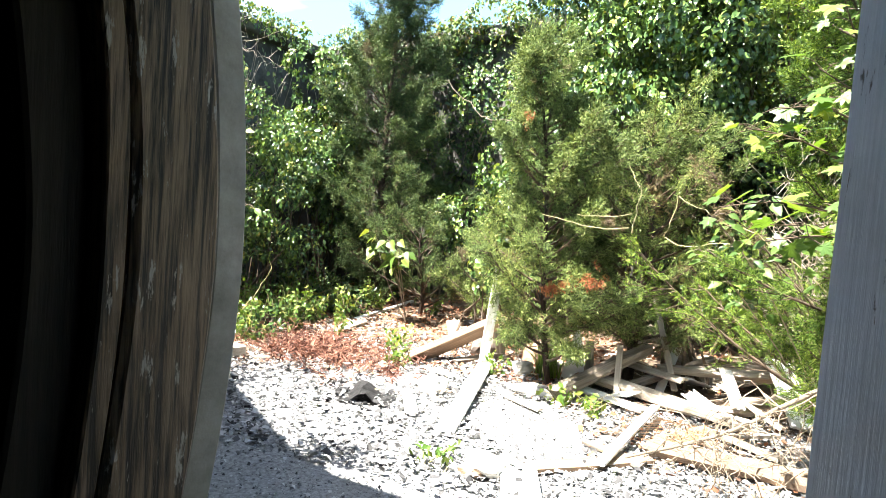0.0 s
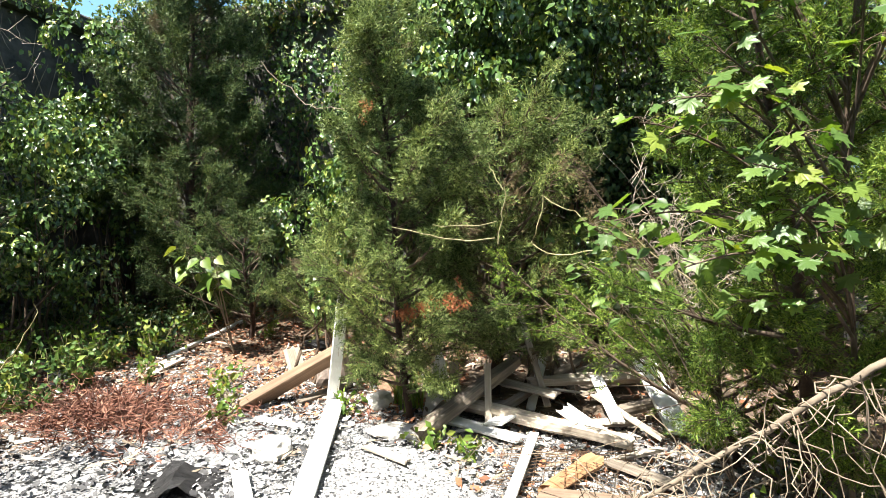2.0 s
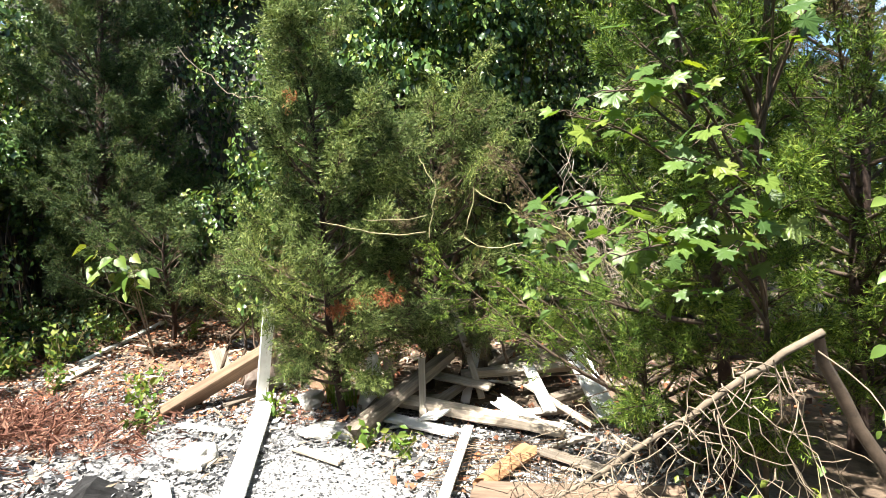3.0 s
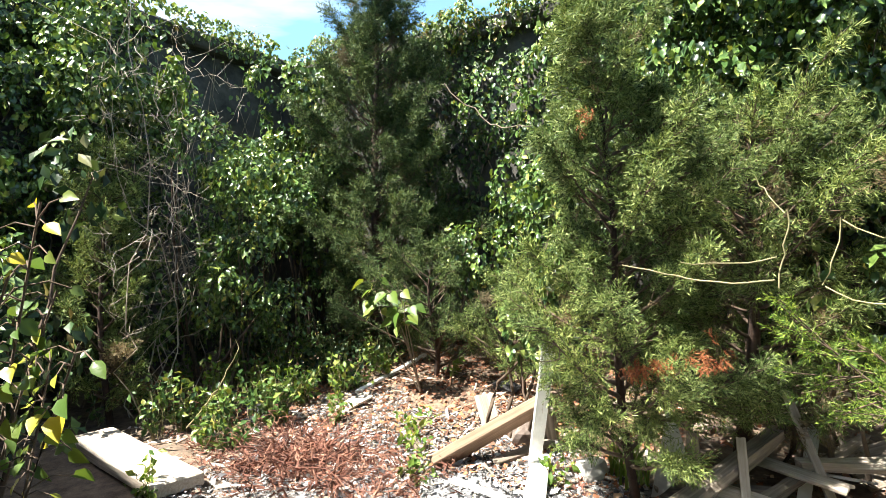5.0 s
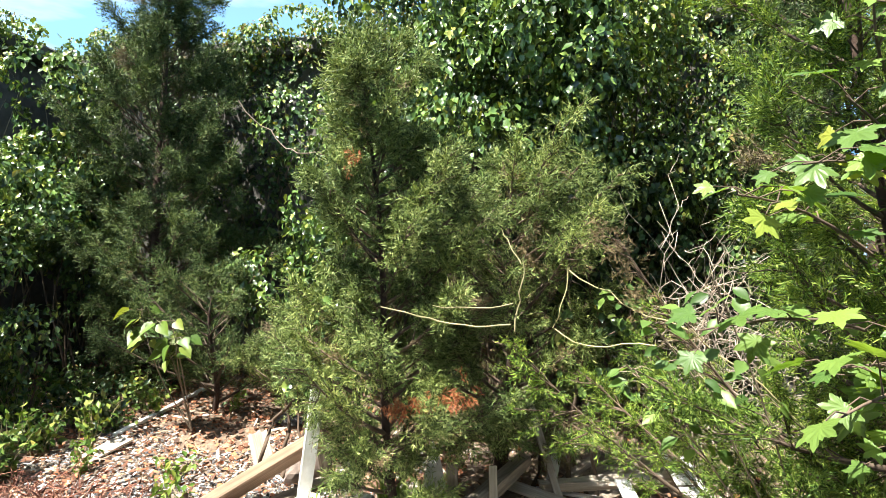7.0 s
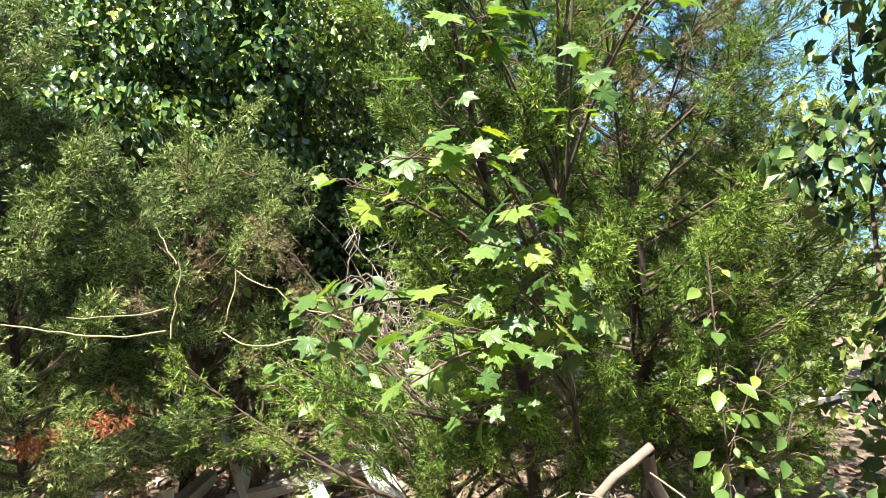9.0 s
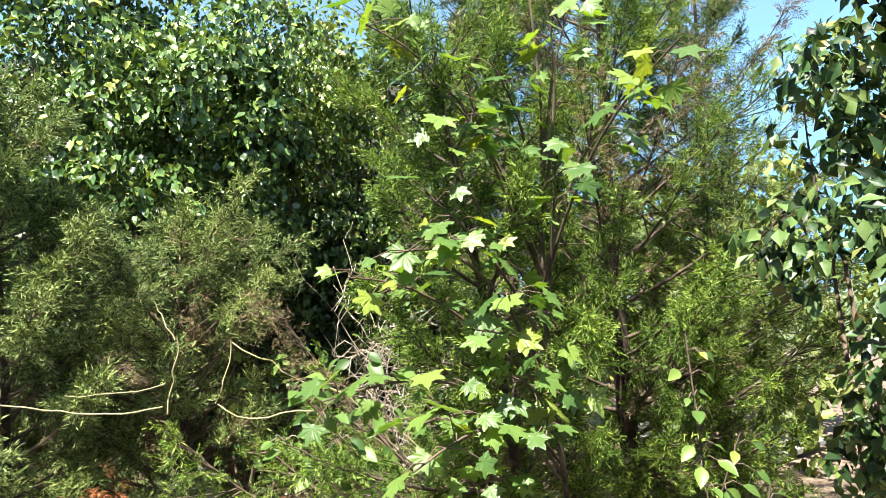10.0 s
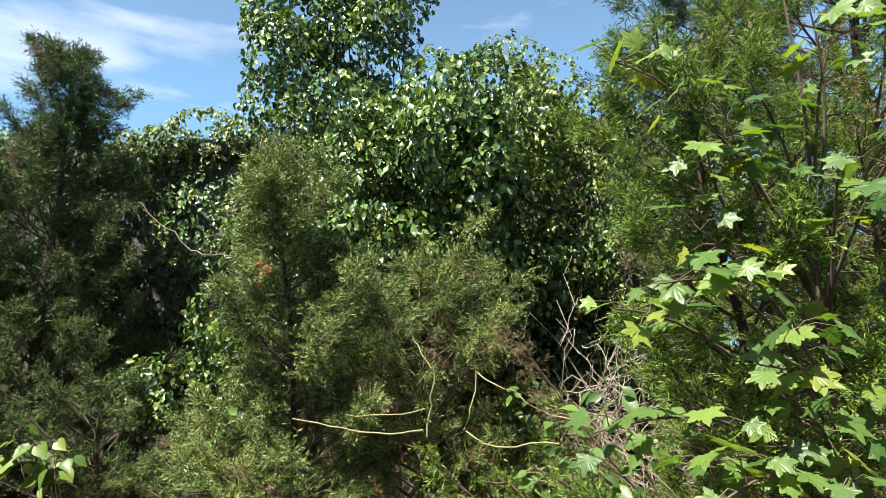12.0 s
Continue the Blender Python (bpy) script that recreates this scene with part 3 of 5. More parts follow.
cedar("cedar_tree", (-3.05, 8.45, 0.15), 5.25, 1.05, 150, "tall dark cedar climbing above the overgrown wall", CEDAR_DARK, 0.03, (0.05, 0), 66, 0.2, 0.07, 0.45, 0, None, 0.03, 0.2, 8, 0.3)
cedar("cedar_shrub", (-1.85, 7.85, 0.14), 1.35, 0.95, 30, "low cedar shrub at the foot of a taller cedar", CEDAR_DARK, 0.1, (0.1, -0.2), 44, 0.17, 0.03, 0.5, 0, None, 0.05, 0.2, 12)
cedar("cedar_shrub", (-0.75, 7.6, 0.12), 1.1, 0.85, 26, "low yellow-green cedar shrub beside leaf litter", CEDAR, 0.1, (0.1, -0.2), 44, 0.16, 0.025, 0.5, 0, None, 0.05, 0.1, 13)
cedar("cedar_tree", (4.0, 5.85, 0.0), 4.9, 1.15, 120, "large open cedar with a reddish trunk", CEDAR_LIGHT, 0.06, (0.02, 0), 84, 0.13, 0.07, 0.35, 0.05, None, 0.02, 0.08, 21)
cedar("cedar_tree", (3.1, 5.2, 0), 3.1, 0.7, 64, "slender yellow-green cedar leaning beside a maple sapling", CEDAR_LIGHT, 0.06, (-0.5, -0.3), 76, 0.12, 0.035, 0.4, 0.1, (-1, -0.4, 0.25), 0.03, 0.08, 24, 0.1)
cedar("cedar_shrub", (2.8, 5.7, 0), 1.0, 0.85, 30, "low bright cedar bough hanging over the heap", CEDAR_LIGHT, 0.25, (-0.15, -0.1), 76, 0.115, 0.02, 0.3, 0.05, (-1, 0, 0.5), 0.03, 0.08, 26)
# the darker cedar colour here stands in for the shade of the hollow
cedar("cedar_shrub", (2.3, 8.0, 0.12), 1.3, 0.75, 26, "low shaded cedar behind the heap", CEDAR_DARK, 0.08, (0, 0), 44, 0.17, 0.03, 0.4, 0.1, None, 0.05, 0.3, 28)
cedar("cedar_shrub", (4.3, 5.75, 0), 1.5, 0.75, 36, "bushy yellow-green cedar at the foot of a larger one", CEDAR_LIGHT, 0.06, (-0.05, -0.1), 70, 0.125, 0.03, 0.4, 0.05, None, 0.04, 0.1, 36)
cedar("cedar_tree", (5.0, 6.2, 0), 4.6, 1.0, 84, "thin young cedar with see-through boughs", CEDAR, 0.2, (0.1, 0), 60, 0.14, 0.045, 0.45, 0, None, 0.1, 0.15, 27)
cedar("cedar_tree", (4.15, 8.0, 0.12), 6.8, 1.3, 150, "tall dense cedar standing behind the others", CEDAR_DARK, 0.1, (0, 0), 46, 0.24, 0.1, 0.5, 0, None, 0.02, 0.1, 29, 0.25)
cedar("cedar_tree", (-4.0, 5.5, 0.0), 2.6, 0.55, 44, "feathery young cedar beside the west wall", CEDAR, 0.06, (-0.05, 0), 44, 0.17, 0.03, 0.45, -0.1, None, 0.02, 0.1, 33, 0.6)


# ---------- vines ----------
def leaves(origin, normal, size, shape=HEART, hang=0.8):
    n = len(origin)
    shape = OVAL_LIGHT if shape is OVAL else HEART_LIGHT
    tip = rng.normal(size=(n, 3)) * 0.55 + [0, 0, -hang] + normal * 0.35
    nrm = normal * 0.9 + rng.normal(size=(n, 3)) * 0.45 + [0, 0, 0.45]
    return scatter(shape, origin, tip, nrm, size)


def lobes_points(lobes, n, thick=0.22):
    """Points and outward normals over a cluster of rounded lobes, open where noise thins them."""
    w = np.array([r[0] * r[2] + r[1] * r[2] for _, r in lobes])
    pick = rng.choice(len(lobes), n, p=w / w.sum())
    c = np.array([l[0] for l in lobes], float)[pick]
    r = np.array([l[1] for l in lobes], float)[pick]
    v = unit(rng.normal(size=(n, 3)))
    v[:, 1] = np.where(rng.random(n) < 0.7, -np.abs(v[:, 1]), v[:, 1])
    k = 1 - thick * rng.random(n) ** 1.5 + 0.06 * rng.normal(size=n)
    p = c + v * r * k[:, None]
    keep = np.array([noise.noise(Vector(a) * 2.6) + 0.6 * noise.noise(Vector(a) * 6.5) for a in p]) > -0.22
    keep &= p[:, 2] > height_at(p[:, 0], p[:, 1]) + 0.03
    nv = unit(v / r)
    return p[keep], nv[keep]


def vine_mass(name, lobes, n, size, mat, label, category="vine", stems=30, extra=None, base=None, shape=HEART):
    c = np.mean([l[0] for l in lobes], axis=0)
    t = thing(name, base or (c[0], c[1], float(height_at(c[0], c[1]))), label, category)
    p, nv = lobes_points(lobes, n)
    part("foliage", leaves(p, nv, size * (0.55 + 0.75 * rng.random(len(p))), shape), mat, t)
    wood = []
    foot = np.array(t.location)
    for _ in range(stems):
        lc, lr = lobes[rng.integers(len(lobes))]
        end = np.array(lc) + unit(rng.normal(size=3)) * np.array(lr) * 0.6
        q = np.linspace(0, 1, 9)
        start = foot + [rng.normal() * 0.3, rng.normal() * 0.15, 0]
        ln = start + np.outer(q, end - start) + np.outer(np.sin(q * math.pi), rng.normal(size=3) * 0.14)
        jit = np.cumsum(rng.normal(size=(9, 3)), 0)
        ln += (jit - np.outer(q, jit[-1])) * 0.035
        ln[:, 2] = np.maximum(ln[:, 2], foot[2])
        wood.append(np.c_[ln, np.linspace(0.02, 0.004, 9)])
    if wood:
        part("branchwork", tubes(wood, 4), TWIG_DARK, t)
    return t


def wall_vines(name, along, x0, x1, depth, n, size, mat, label, z0=0.2, z1=4.9, at=10.28, gaps=()):
    """A curtain of creepers over one wall; along: 'x' or 'y'; gaps: bare stretches (centre, half width, low, high)."""
    u = x0 + (x1 - x0) * rng.random(n)
    z = z0 + (z1 - z0) * rng.random(n) ** 0.8
    bulge = np.array([0.5 + 0.5 * noise.noise(Vector((a * 0.9, b * 0.9, 2.0))) + 0.35 * noise.noise(Vector((a * 2.7, b * 2.7, 9.0))) for a, b in zip(u, z)])
    den = np.array([noise.noise(Vector((a * 1.9, b * 1.9, 5.0))) + 0.5 * noise.noise(Vector((a * 6, b * 6, 1.0))) for a, b in zip(u, z)])
    keep = den > -0.3
    for c, hw, lo, hi in gaps:
        keep &= ~((np.abs(u - c) < hw * (1 + 0.5 * den)) & (z > lo) & (z < hi) & (rng.random(n) < 0.93))
    u, z, bulge = u[keep], z[keep], np.clip(bulge[keep], 0.02, 1)
    off = depth * bulge * (0.6 + 0.4 * rng.random(len(u))) + 0.03
    if along == "x":
        p, nv = np.stack([u, at - off, z], 1), np.tile([0, -1.0, 0.25], (len(u), 1))
    else:
        p, nv = np.stack([at + off, u, z], 1), np.tile([1.0, 0, 0.25], (len(u), 1))
    nv = unit(nv + rng.normal(size=nv.shape) * 0.3)
    mid = (x0 + x1) / 2
    base = (mid, at - 0.1, float(height_at(mid, at))) if along == "x" else (at + 0.1, mid, float(height_at(at, mid)))
    t = thing(name, base, label, "vine")
    part("foliage", leaves(p, nv, size * (0.5 + 0.8 * rng.random(len(p)))), mat, t)
    wood = []
    for _ in range(60):
        a = x0 + (x1 - x0) * rng.random()
        q = np.linspace(0, 1, 10)
        top = z1 * (0.5 + 0.5 * rng.random())
        w = a + 0.4 * np.cumsum(rng.normal(size=10)) * 0.3
        zz = float(height_at(mid, at if along == "x" else mid)) + q * top
        o = 0.05 + 0.12 * rng.random(10)
        ln = np.stack([w, at - o, zz], 1) if along == "x" else np.stack([at + o, w, zz], 1)
        wood.append(np.c_[ln, np.linspace(0.016, 0.004, 10)])
    part("branchwork", tubes(wood, 4), TWIG, t)
    return t


wall_vines("creeper", "x", -5.5, 4.5, 0.6, 30000, 0.066, VINE_SHADED, "dense creeper hanging over a concrete wall, shade in its leaf colour", 0.7, 4.65, 9.75, ((-5.0, 0.95, 0.7, 4.5), (-1.3, 0.45, 4.1, 4.5), (-4.0, 1.9, 0.0, 1.7)))
wall_vines("creeper", "y", 3.2, 9.6, 0.5, 12000, 0.07, VINE, "creeper over the shaded west wall", 0.3, 4.5, -5.55, ((8.4, 1.5, 0.0, 4.35),))


def lobe_row(x0, x1, y, z, n, rx, ry, rz, seed, jitter=0.25):
    r = np.random.default_rng(seed)
    return [((x0 + (x1 - x0) * (i + 0.5) / n + r.normal() * jitter * 0.5, y + r.normal() * jitter * 0.4, z + r.normal() * jitter * 0.5), (rx * (0.7 + 0.6 * r.random()), ry * (0.8 + 0.4 * r.random()), rz * (0.6 + 0.8 * r.random()))) for i in range(n)]


def box_lobes(x0, x1, y0, y1, z0, z1, n, rad, seed):
    r = np.random.default_rng(seed)
    return [((x0 + (x1 - x0) * r.random(), y0 + (y1 - y0) * r.random(), z0 + (z1 - z0) * r.random()), tuple(rad * (0.55 + 0.7 * r.random(3)))) for _ in range(n)]


vine_mass("creeper", lobe_row(-5.4, 4.4, 9.75, 4.75, 24, 0.45, 0.42, 0.24, 1), 12000, 0.058, VINE_SUNLIT, "sunlit yellow-green creeper along the top of the wall", "vine", 0, base=(0, 9.8, 4.5))
vine_mass("creeper", [((-5.6, 3.6 + 0.5 * i, 4.66), (0.45, 0.5, 0.24)) for i in range(12)], 5000, 0.065, VINE_SUNLIT, "sunlit creeper along the top of the west wall", "vine", 0, base=(-5.7, 6.5, 4.45))
vine_mass("overgrown_tree", box_lobes(-0.6, 1.1, 7.9, 8.8, 4.2, 6.5, 24, 0.5, 4) + box_lobes(-0.1, 2.2, 6.9, 8.3, 2.5, 4.3, 30, 0.5, 5), 46000, 0.064, VINE, "tree smothered in large-leaved green vines", "tree", 26, base=(0.8, 8.3, 0.17))
vine_mass("vine_mound", box_lobes(1.75, 2.6, 8.6, 9.2, 3.9, 4.8, 12, 0.46, 6) + [((2.15, 8.9, 5.0), (0.55, 0.45, 0.42))] + box_lobes(1.7, 3.3, 7.8, 8.9, 2.3, 4.2, 22, 0.5, 7), 19000, 0.055, VINE_SUNLIT, "rounded mound of small-leaved vines over the wall", "vine", 20, base=(2.5, 8.8, 0.19))
vine_mass("thicket", box_lobes(0.7, 3.4, 8.3, 9.1, 0.25, 2.4, 30, 0.4, 8), 13000, 0.065, VINE_SHADED, "shaded thicket of vines below the overgrown tree", "shrub", 7, base=(2.4, 7.9, 0.14))
vine_mass("thicket", box_lobes(0.9, 2.8, 7.8, 8.4, 1.6, 2.7, 22, 0.4, 44), 8000, 0.064, VINE_SHADED, "vines overhanging a dark hollow behind the heap", "shrub", 10, base=(1.9, 8.2, 0.16))
vine_mass("thicket", box_lobes(-5.3, -3.7, 8.3, 9.3, 1.9, 3.2, 16, 0.42, 45), 7000, 0.064, VINE_SHADED, "vines overhanging the shaded corner of the walls", "shrub", 8, base=(-4.7, 9.2, 0.2))
vine_mass("thicket", box_lobes(-1.6, 0.3, 8.0, 9.1, 0.9, 3.3, 26, 0.46, 9), 12000, 0.064, VINE, "green vines climbing between two cedars", "shrub", 7, base=(-0.6, 8.7, 0.19))
vine_mass("thicket", box_lobes(-4.5, -3.6, 7.7, 8.8, 1.5, 4.2, 18, 0.42, 10), 9500, 0.066, VINE, "vines and saplings before the corner of the walls", "shrub", 7, base=(-4.4, 8.3, 0.16))
vine_mass("thicket", box_lobes(-5.2, -4.0, 4.4, 6.9, 0.4, 4.1, 44, 0.42, 11), 19000, 0.068, VINE, "tall leafy thicket along the west wall", "shrub", 7, base=(-4.7, 5.8, 0.0))
vine_mass("leafy_shrub", box_lobes(-4.2, -3.0, 6.2, 7.1, 0.8, 2.7, 24, 0.32, 41), 9000, 0.06, VINE, "grey-green leafy shrub before the corner of the walls", "shrub", 12, base=(-3.6, 6.7, 0.05), shape=OVAL)
vine_mass("climbing_vine", box_lobes(-0.45, 0.1, 6.5, 7.0, 0.5, 2.3, 9, 0.2, 42), 900, 0.075, VINE, "heart-leaved vine climbing beside a cedar", "vine", 6, base=(-0.15, 6.75, 0.03))
vine_mass("climbing_vine", box_lobes(1.5, 2.1, 6.4, 7.0, 0.9, 1.9, 6, 0.2, 43), 350, 0.07, VINE, "thin leafy vine hanging from a cedar", "vine", 5, base=(1.8, 6.7, 0.03))
vine_mass("ground_ivy", box_lobes(-5.0, -2.9, 7.2, 9.2, 0.14, 0.28, 24, 0.3, 14), 7000, 0.055, VINE_SHADED, "low ivy covering the ground under the wall", "vine", 0, base=(-3.9, 8.6, 0.16))
vine_mass("far_bush", box_lobes(5.0, 11.5, 11.0, 14.0, 0.6, 3.6, 26, 0.95, 15), 8000, 0.16, FAR_LEAF, "sunlit bushes beyond the yard", "shrub", 20, base=(8.0, 12.5, 0.2))
vine_mass("far_bush", box_lobes(5.8, 8.5, 7.0, 10.0, 0.3, 2.9, 24, 0.7, 16), 8000, 0.11, FAR_LEAF, "sunlit bushes at the edge of the yard", "shrub", 20, base=(7.0, 8.5, 0.15))
vine_mass("far_bush", box_lobes(5.4, 8.0, 3.2, 6.2, 0.2, 3.2, 30, 0.6, 19), 9000, 0.1, FAR_LEAF, "sunlit bushes east of the yard", "shrub", 20, base=(6.6, 4.7, 0.0))
vine_mass("vine_tree", box_lobes(3.95, 4.8, 3.8, 4.5, 0.5, 4.2, 44, 0.26, 17), 13000, 0.07, VINE_SHADED, "dark shaded tree hung with broad-leaved vines", "tree", 9, base=(4.25, 3.95, 0), shape=OVAL)
vine_mass("leafy_shrub", box_lobes(-2.8, -1.75, 3.3, 4.4, 0.4, 2.1, 18, 0.28, 18), 2200, 0.085, VINE_SHADED, "leafy shrub beside the shed, shade in its leaf colour", "shrub", 18, base=(-2.3, 3.8, 0), shape=OVAL)


# ---------- maple sapling ----------
def maple_blade(seed):
    """A five-lobed toothed blade, one unit across, folded and drooping."""
    r = np.random.default_rng(seed)
    n = 60
    th = np.linspace(-math.pi, math.pi, n, endpoint=False)
    lobe = np.maximum(0, np.cos(6.55 * th)) ** 0.65 * np.interp(np.abs(th), [0, 0.96, 1.92, 2.4], [1.0, 0.92, 0.62, 0.2])
    rad = np.where(np.abs(th) < 2.42, 0.33 + 0.2 * lobe + 0.025 * np.cos(26 * th), 0.24)
    x, y = rad * np.cos(th) + 0.2, rad * np.sin(th) * 1.1
    zf = lambda a, b: -0.2 * a * a + 0.14 * np.abs(b) - 0.25 * b * b + 0.012 * r.normal(size=np.shape(a))
    v = [np.array([[0.12, 0, zf(0.12, 0.0)]]), np.stack([0.55 * (x - 0.12) + 0.12, 0.55 * y, zf(0.55 * x, 0.55 * y)], 1), np.stack([x, y, zf(x, y)], 1)]
    f = []
    for i in range(n):
        j = (i + 1) % n
        f += [(0, 1 + i, 1 + j), (1 + i, 1 + n + i, 1 + n + j), (1 + i, 1 + n + j, 1 + j)]
    return np.concatenate(v), np.array(f)


def place_leaf(me, parent, p, tip, nrm, size, name="leaf"):
    x = unit(tip)
    z = unit(np.asarray(nrm) - np.dot(nrm, x) * x)
    y = np.cross(z, x)
    ob = new(name, me)
    ob.parent = parent
    m = Matrix.Identity(4)
    for i in range(3):
        m[i][0], m[i][1], m[i][2], m[i][3] = x[i] * size, y[i] * size, z[i] * size, p[i] - parent.location[i]
    ob.matrix_basis = m
    return ob


def leafy_branches(name, base, tops, label, blades, size, gap, mat, stem=0.012, spread=0.12, category="sapling", stem_mat=TWIG, seed=0, start=0.3, face=0.7, trunk=None):
    """Stems from one foot to the given ends, with leaves on stalks set as parts."""
    r = np.random.default_rng(seed)
    t = thing(name, base, label, category)
    mes = [mesh_of("leaf", v, f, mat) for v, f in blades]
    b = np.array(base, float)
    wood = []
    if trunk:
        tr = np.array(trunk, float)
        wood.append(np.c_[tr, np.linspace(0.016, 0.004, len(tr))])
    for top in tops:
        e = np.array(top, float)
        if trunk:
            b = np.array([np.interp(0.72 * e[2], tr[:, 2], tr[:, c]) for c in range(3)])
        q = np.linspace(0, 1, 10)
        mid = np.array([0, 0, 1.0]) * 0.18 * np.linalg.norm((e - b)[:2])
        ln = b + np.outer(q, e - b) + np.outer(np.sin(q * math.pi), mid + r.normal(size=3) * 0.04)
        wood.append(np.c_[ln, np.linspace(stem, 0.003, 10)])
        L = np.linalg.norm(e - b)
        k = max(2, int(L * (1 - start) / gap))
        for i in range(k):
            a = start + (1 - start) * (i + r.random() * 0.7) / k
            for sgn in (-1, 1):
                p = np.array([np.interp(a, q, ln[:, c]) for c in range(3)])
                out = unit(np.array([r.normal() * 0.5 + sgn * 0.8, r.normal() * 0.7 - 0.35, 0.1 + 0.3 * r.normal()]))
                pe = p + out * spread * (0.5 + r.random())
                wood.append(np.c_[np.stack([p, (p + pe) / 2 + [0, 0, 0.015], pe]), [0.0025, 0.002, 0.0015]])
                place_leaf(mes[r.integers(len(mes))], t, pe, out + [0, 0, -0.55], np.array([r.normal() * 0.4 - 0.2, r.normal() * 0.35 - face, 0.8]), size * (0.6 + 0.65 * r.random()))
    part("branchwork", tubes(wood, 5), stem_mat, t)
    return t


MAPLE_BLADES = [maple_blade(s) for s in range(3)]
MAPLE_STEM = [(3.15, 5.0, 0.0), (3.1, 4.9, 0.9), (3.0, 4.8, 1.8), (3.0, 4.7, 2.6), (2.95, 4.65, 3.1)]
leafy_branches("maple_sapling", (3.15, 5.0, 0), [(2.27, 4.1, 1.34), (2.28, 4.26, 1.42), (2.14, 4.36, 1.88), (2.28, 4.3, 1.95), (2.52, 4.27, 1.7), (2.63, 4.25, 1.8), (2.42, 4.4, 2.15), (2.5, 4.42, 2.45), (2.22, 4.5, 2.8), (2.7, 4.5, 2.7), (2.95, 4.5, 2.95), (3.11, 3.95, 2.55), (3.3, 4.4, 2.6), (2.75, 4.3, 1.35), (2.5, 4.35, 1.2), (2.9, 4.4, 2.3), (3.1, 4.5, 3.05), (2.6, 4.5, 2.6), (2.4, 4.45, 2.62), (2.65, 4.3, 1.55), (2.05, 4.4, 1.5)], "maple sapling with large bright lobed leaves", MAPLE_BLADES, 0.115, 0.078, MAPLE, 0.009, 0.1, seed=2, start=0.5, face=0.3, trunk=MAPLE_STEM, stem_mat=TWIG_DARK)
leafy_branches("young_shrub", (2.75, 5.4, 0), [(1.95, 4.95, 1.5), (1.9, 5.0, 1.3), (2.2, 4.95, 1.65)], "young shrub with long yellow-green leaflets", [OVAL], 0.085, 0.075, MAPLE, 0.005, 0.06, "shrub", seed=4, start=0.6)
leafy_branches("young_shrub", (3.45, 4.4, 0), [(3.24, 4.22, 1.65), (3.45, 4.25, 1.3), (3.6, 4.3, 1.1), (3.3, 4.2, 0.85)], "thin shrub with pale toothed leaves", [OVAL], 0.06, 0.08, MAPLE, 0.003, 0.06, "shrub", seed=5, start=0.45, stem_mat=TWIG_DARK)
leafy_branches("young_shrub", (3.5, 3.5, 0), [(3.15, 3.2, 1.35), (3.3, 3.25, 1.15), (3.45, 3.3, 1.5)], "low shrub with dark oval leaves", [OVAL], 0.09, 0.12, VINE, 0.006, 0.05, "shrub", seed=6, start=0.6)
leafy_branches("young_shrub", (-0.55, 3.1, 0), [(-0.05, 3.2, 1.72), (-0.2, 3.3, 1.5), (0.0, 3.25, 1.38), (-0.3, 3.2, 1.8), (-0.1, 3.15, 1.55), (-0.35, 3.35, 1.3), (-0.15, 3.1, 1.2)], "shrub with yellowing oval leaves", [OVAL, HEART], 0.055, 0.05, SHRUB, 0.006, 0.07, "shrub", seed=7, start=0.62, stem_mat=TWIG_DARK)
leafy_branches("young_shrub", (-1.7, 7.3, 0.12), [(-2.1, 7.1, 1.3), (-1.95, 7.0, 1.25), (-1.8, 7.1, 1.2), (-2.2, 7.2, 1.08), (-1.65, 7.0, 1.05)], "drooping pale-leaved sapling among cedar shrubs", [HEART], 0.15, 0.12, HERB, 0.008, 0.1, "sapling", seed=8, start=0.6)


# ---------- bare and trailing branches ----------
def crooked(p0, p1, r0, r1, wob=0.06, n=14, sag=0.0, seed=0):
    r = np.random.default_rng(seed)
    q = np.linspace(0, 1, n)
    a, b = np.array(p0, float), np.array(p1, float)
    w = np.cumsum(r.normal(size=(n, 3)), 0)
    w -= np.outer(q, w[-1])
    return np.c_[a + np.outer(q, b - a) + w * wob * 0.35 + np.outer(np.sin(q * math.pi), [0, 0, -sag]), np.linspace(r0, r1, n)]


def dead_shrub(name, base, height, spread, n, seed, label):
    r = np.random.default_rng(seed)
    b = np.array(base, float)
    t = thing(name, base, label, "shrub")
    for i in range(n):
        top = b + [r.normal() * spread, r.normal() * spread * 0.7, height * (0.55 + 0.5 * r.random())]
        ln = crooked(b + r.normal(size=3) * [0.08, 0.08, 0], top, 0.007, 0.002, 0.3, 14, 0, seed + i)
        lines = [ln]
        for k in range(16):
            s = ln[4 + r.integers(9), :3]
            e = s + unit(r.normal(size=3) + [0.5, -0.3, 0.4]) * (0.3 + 0.6 * r.random())
            tw = crooked(s, e, 0.003, 0.001, 0.1, 8, 0, seed * 50 + i * 16 + k)
            lines.append(tw)
            for q in range(2):
                m = tw[3 + r.integers(4), :3]
                lines.append(crooked(m, m + unit(r.normal(size=3) + [0.4, -0.2, 0.3]) * 0.22, 0.0025, 0.001, 0.04, 5, 0, seed * 90 + i * 32 + k * 2 + q))
        part("stem", tubes(lines, 4), TWIG_PALE, t)
    return t


dead_shrub("bare_shrub", (-3.8, 5.9, 0.02), 4.1, 0.6, 8, 3, "leafless grey shrub tangled with creeper")
dead_shrub("bare_shrub", (2.6, 6.9, 0.04), 2.0, 0.5, 8, 4, "bare dry twigs between cedars")
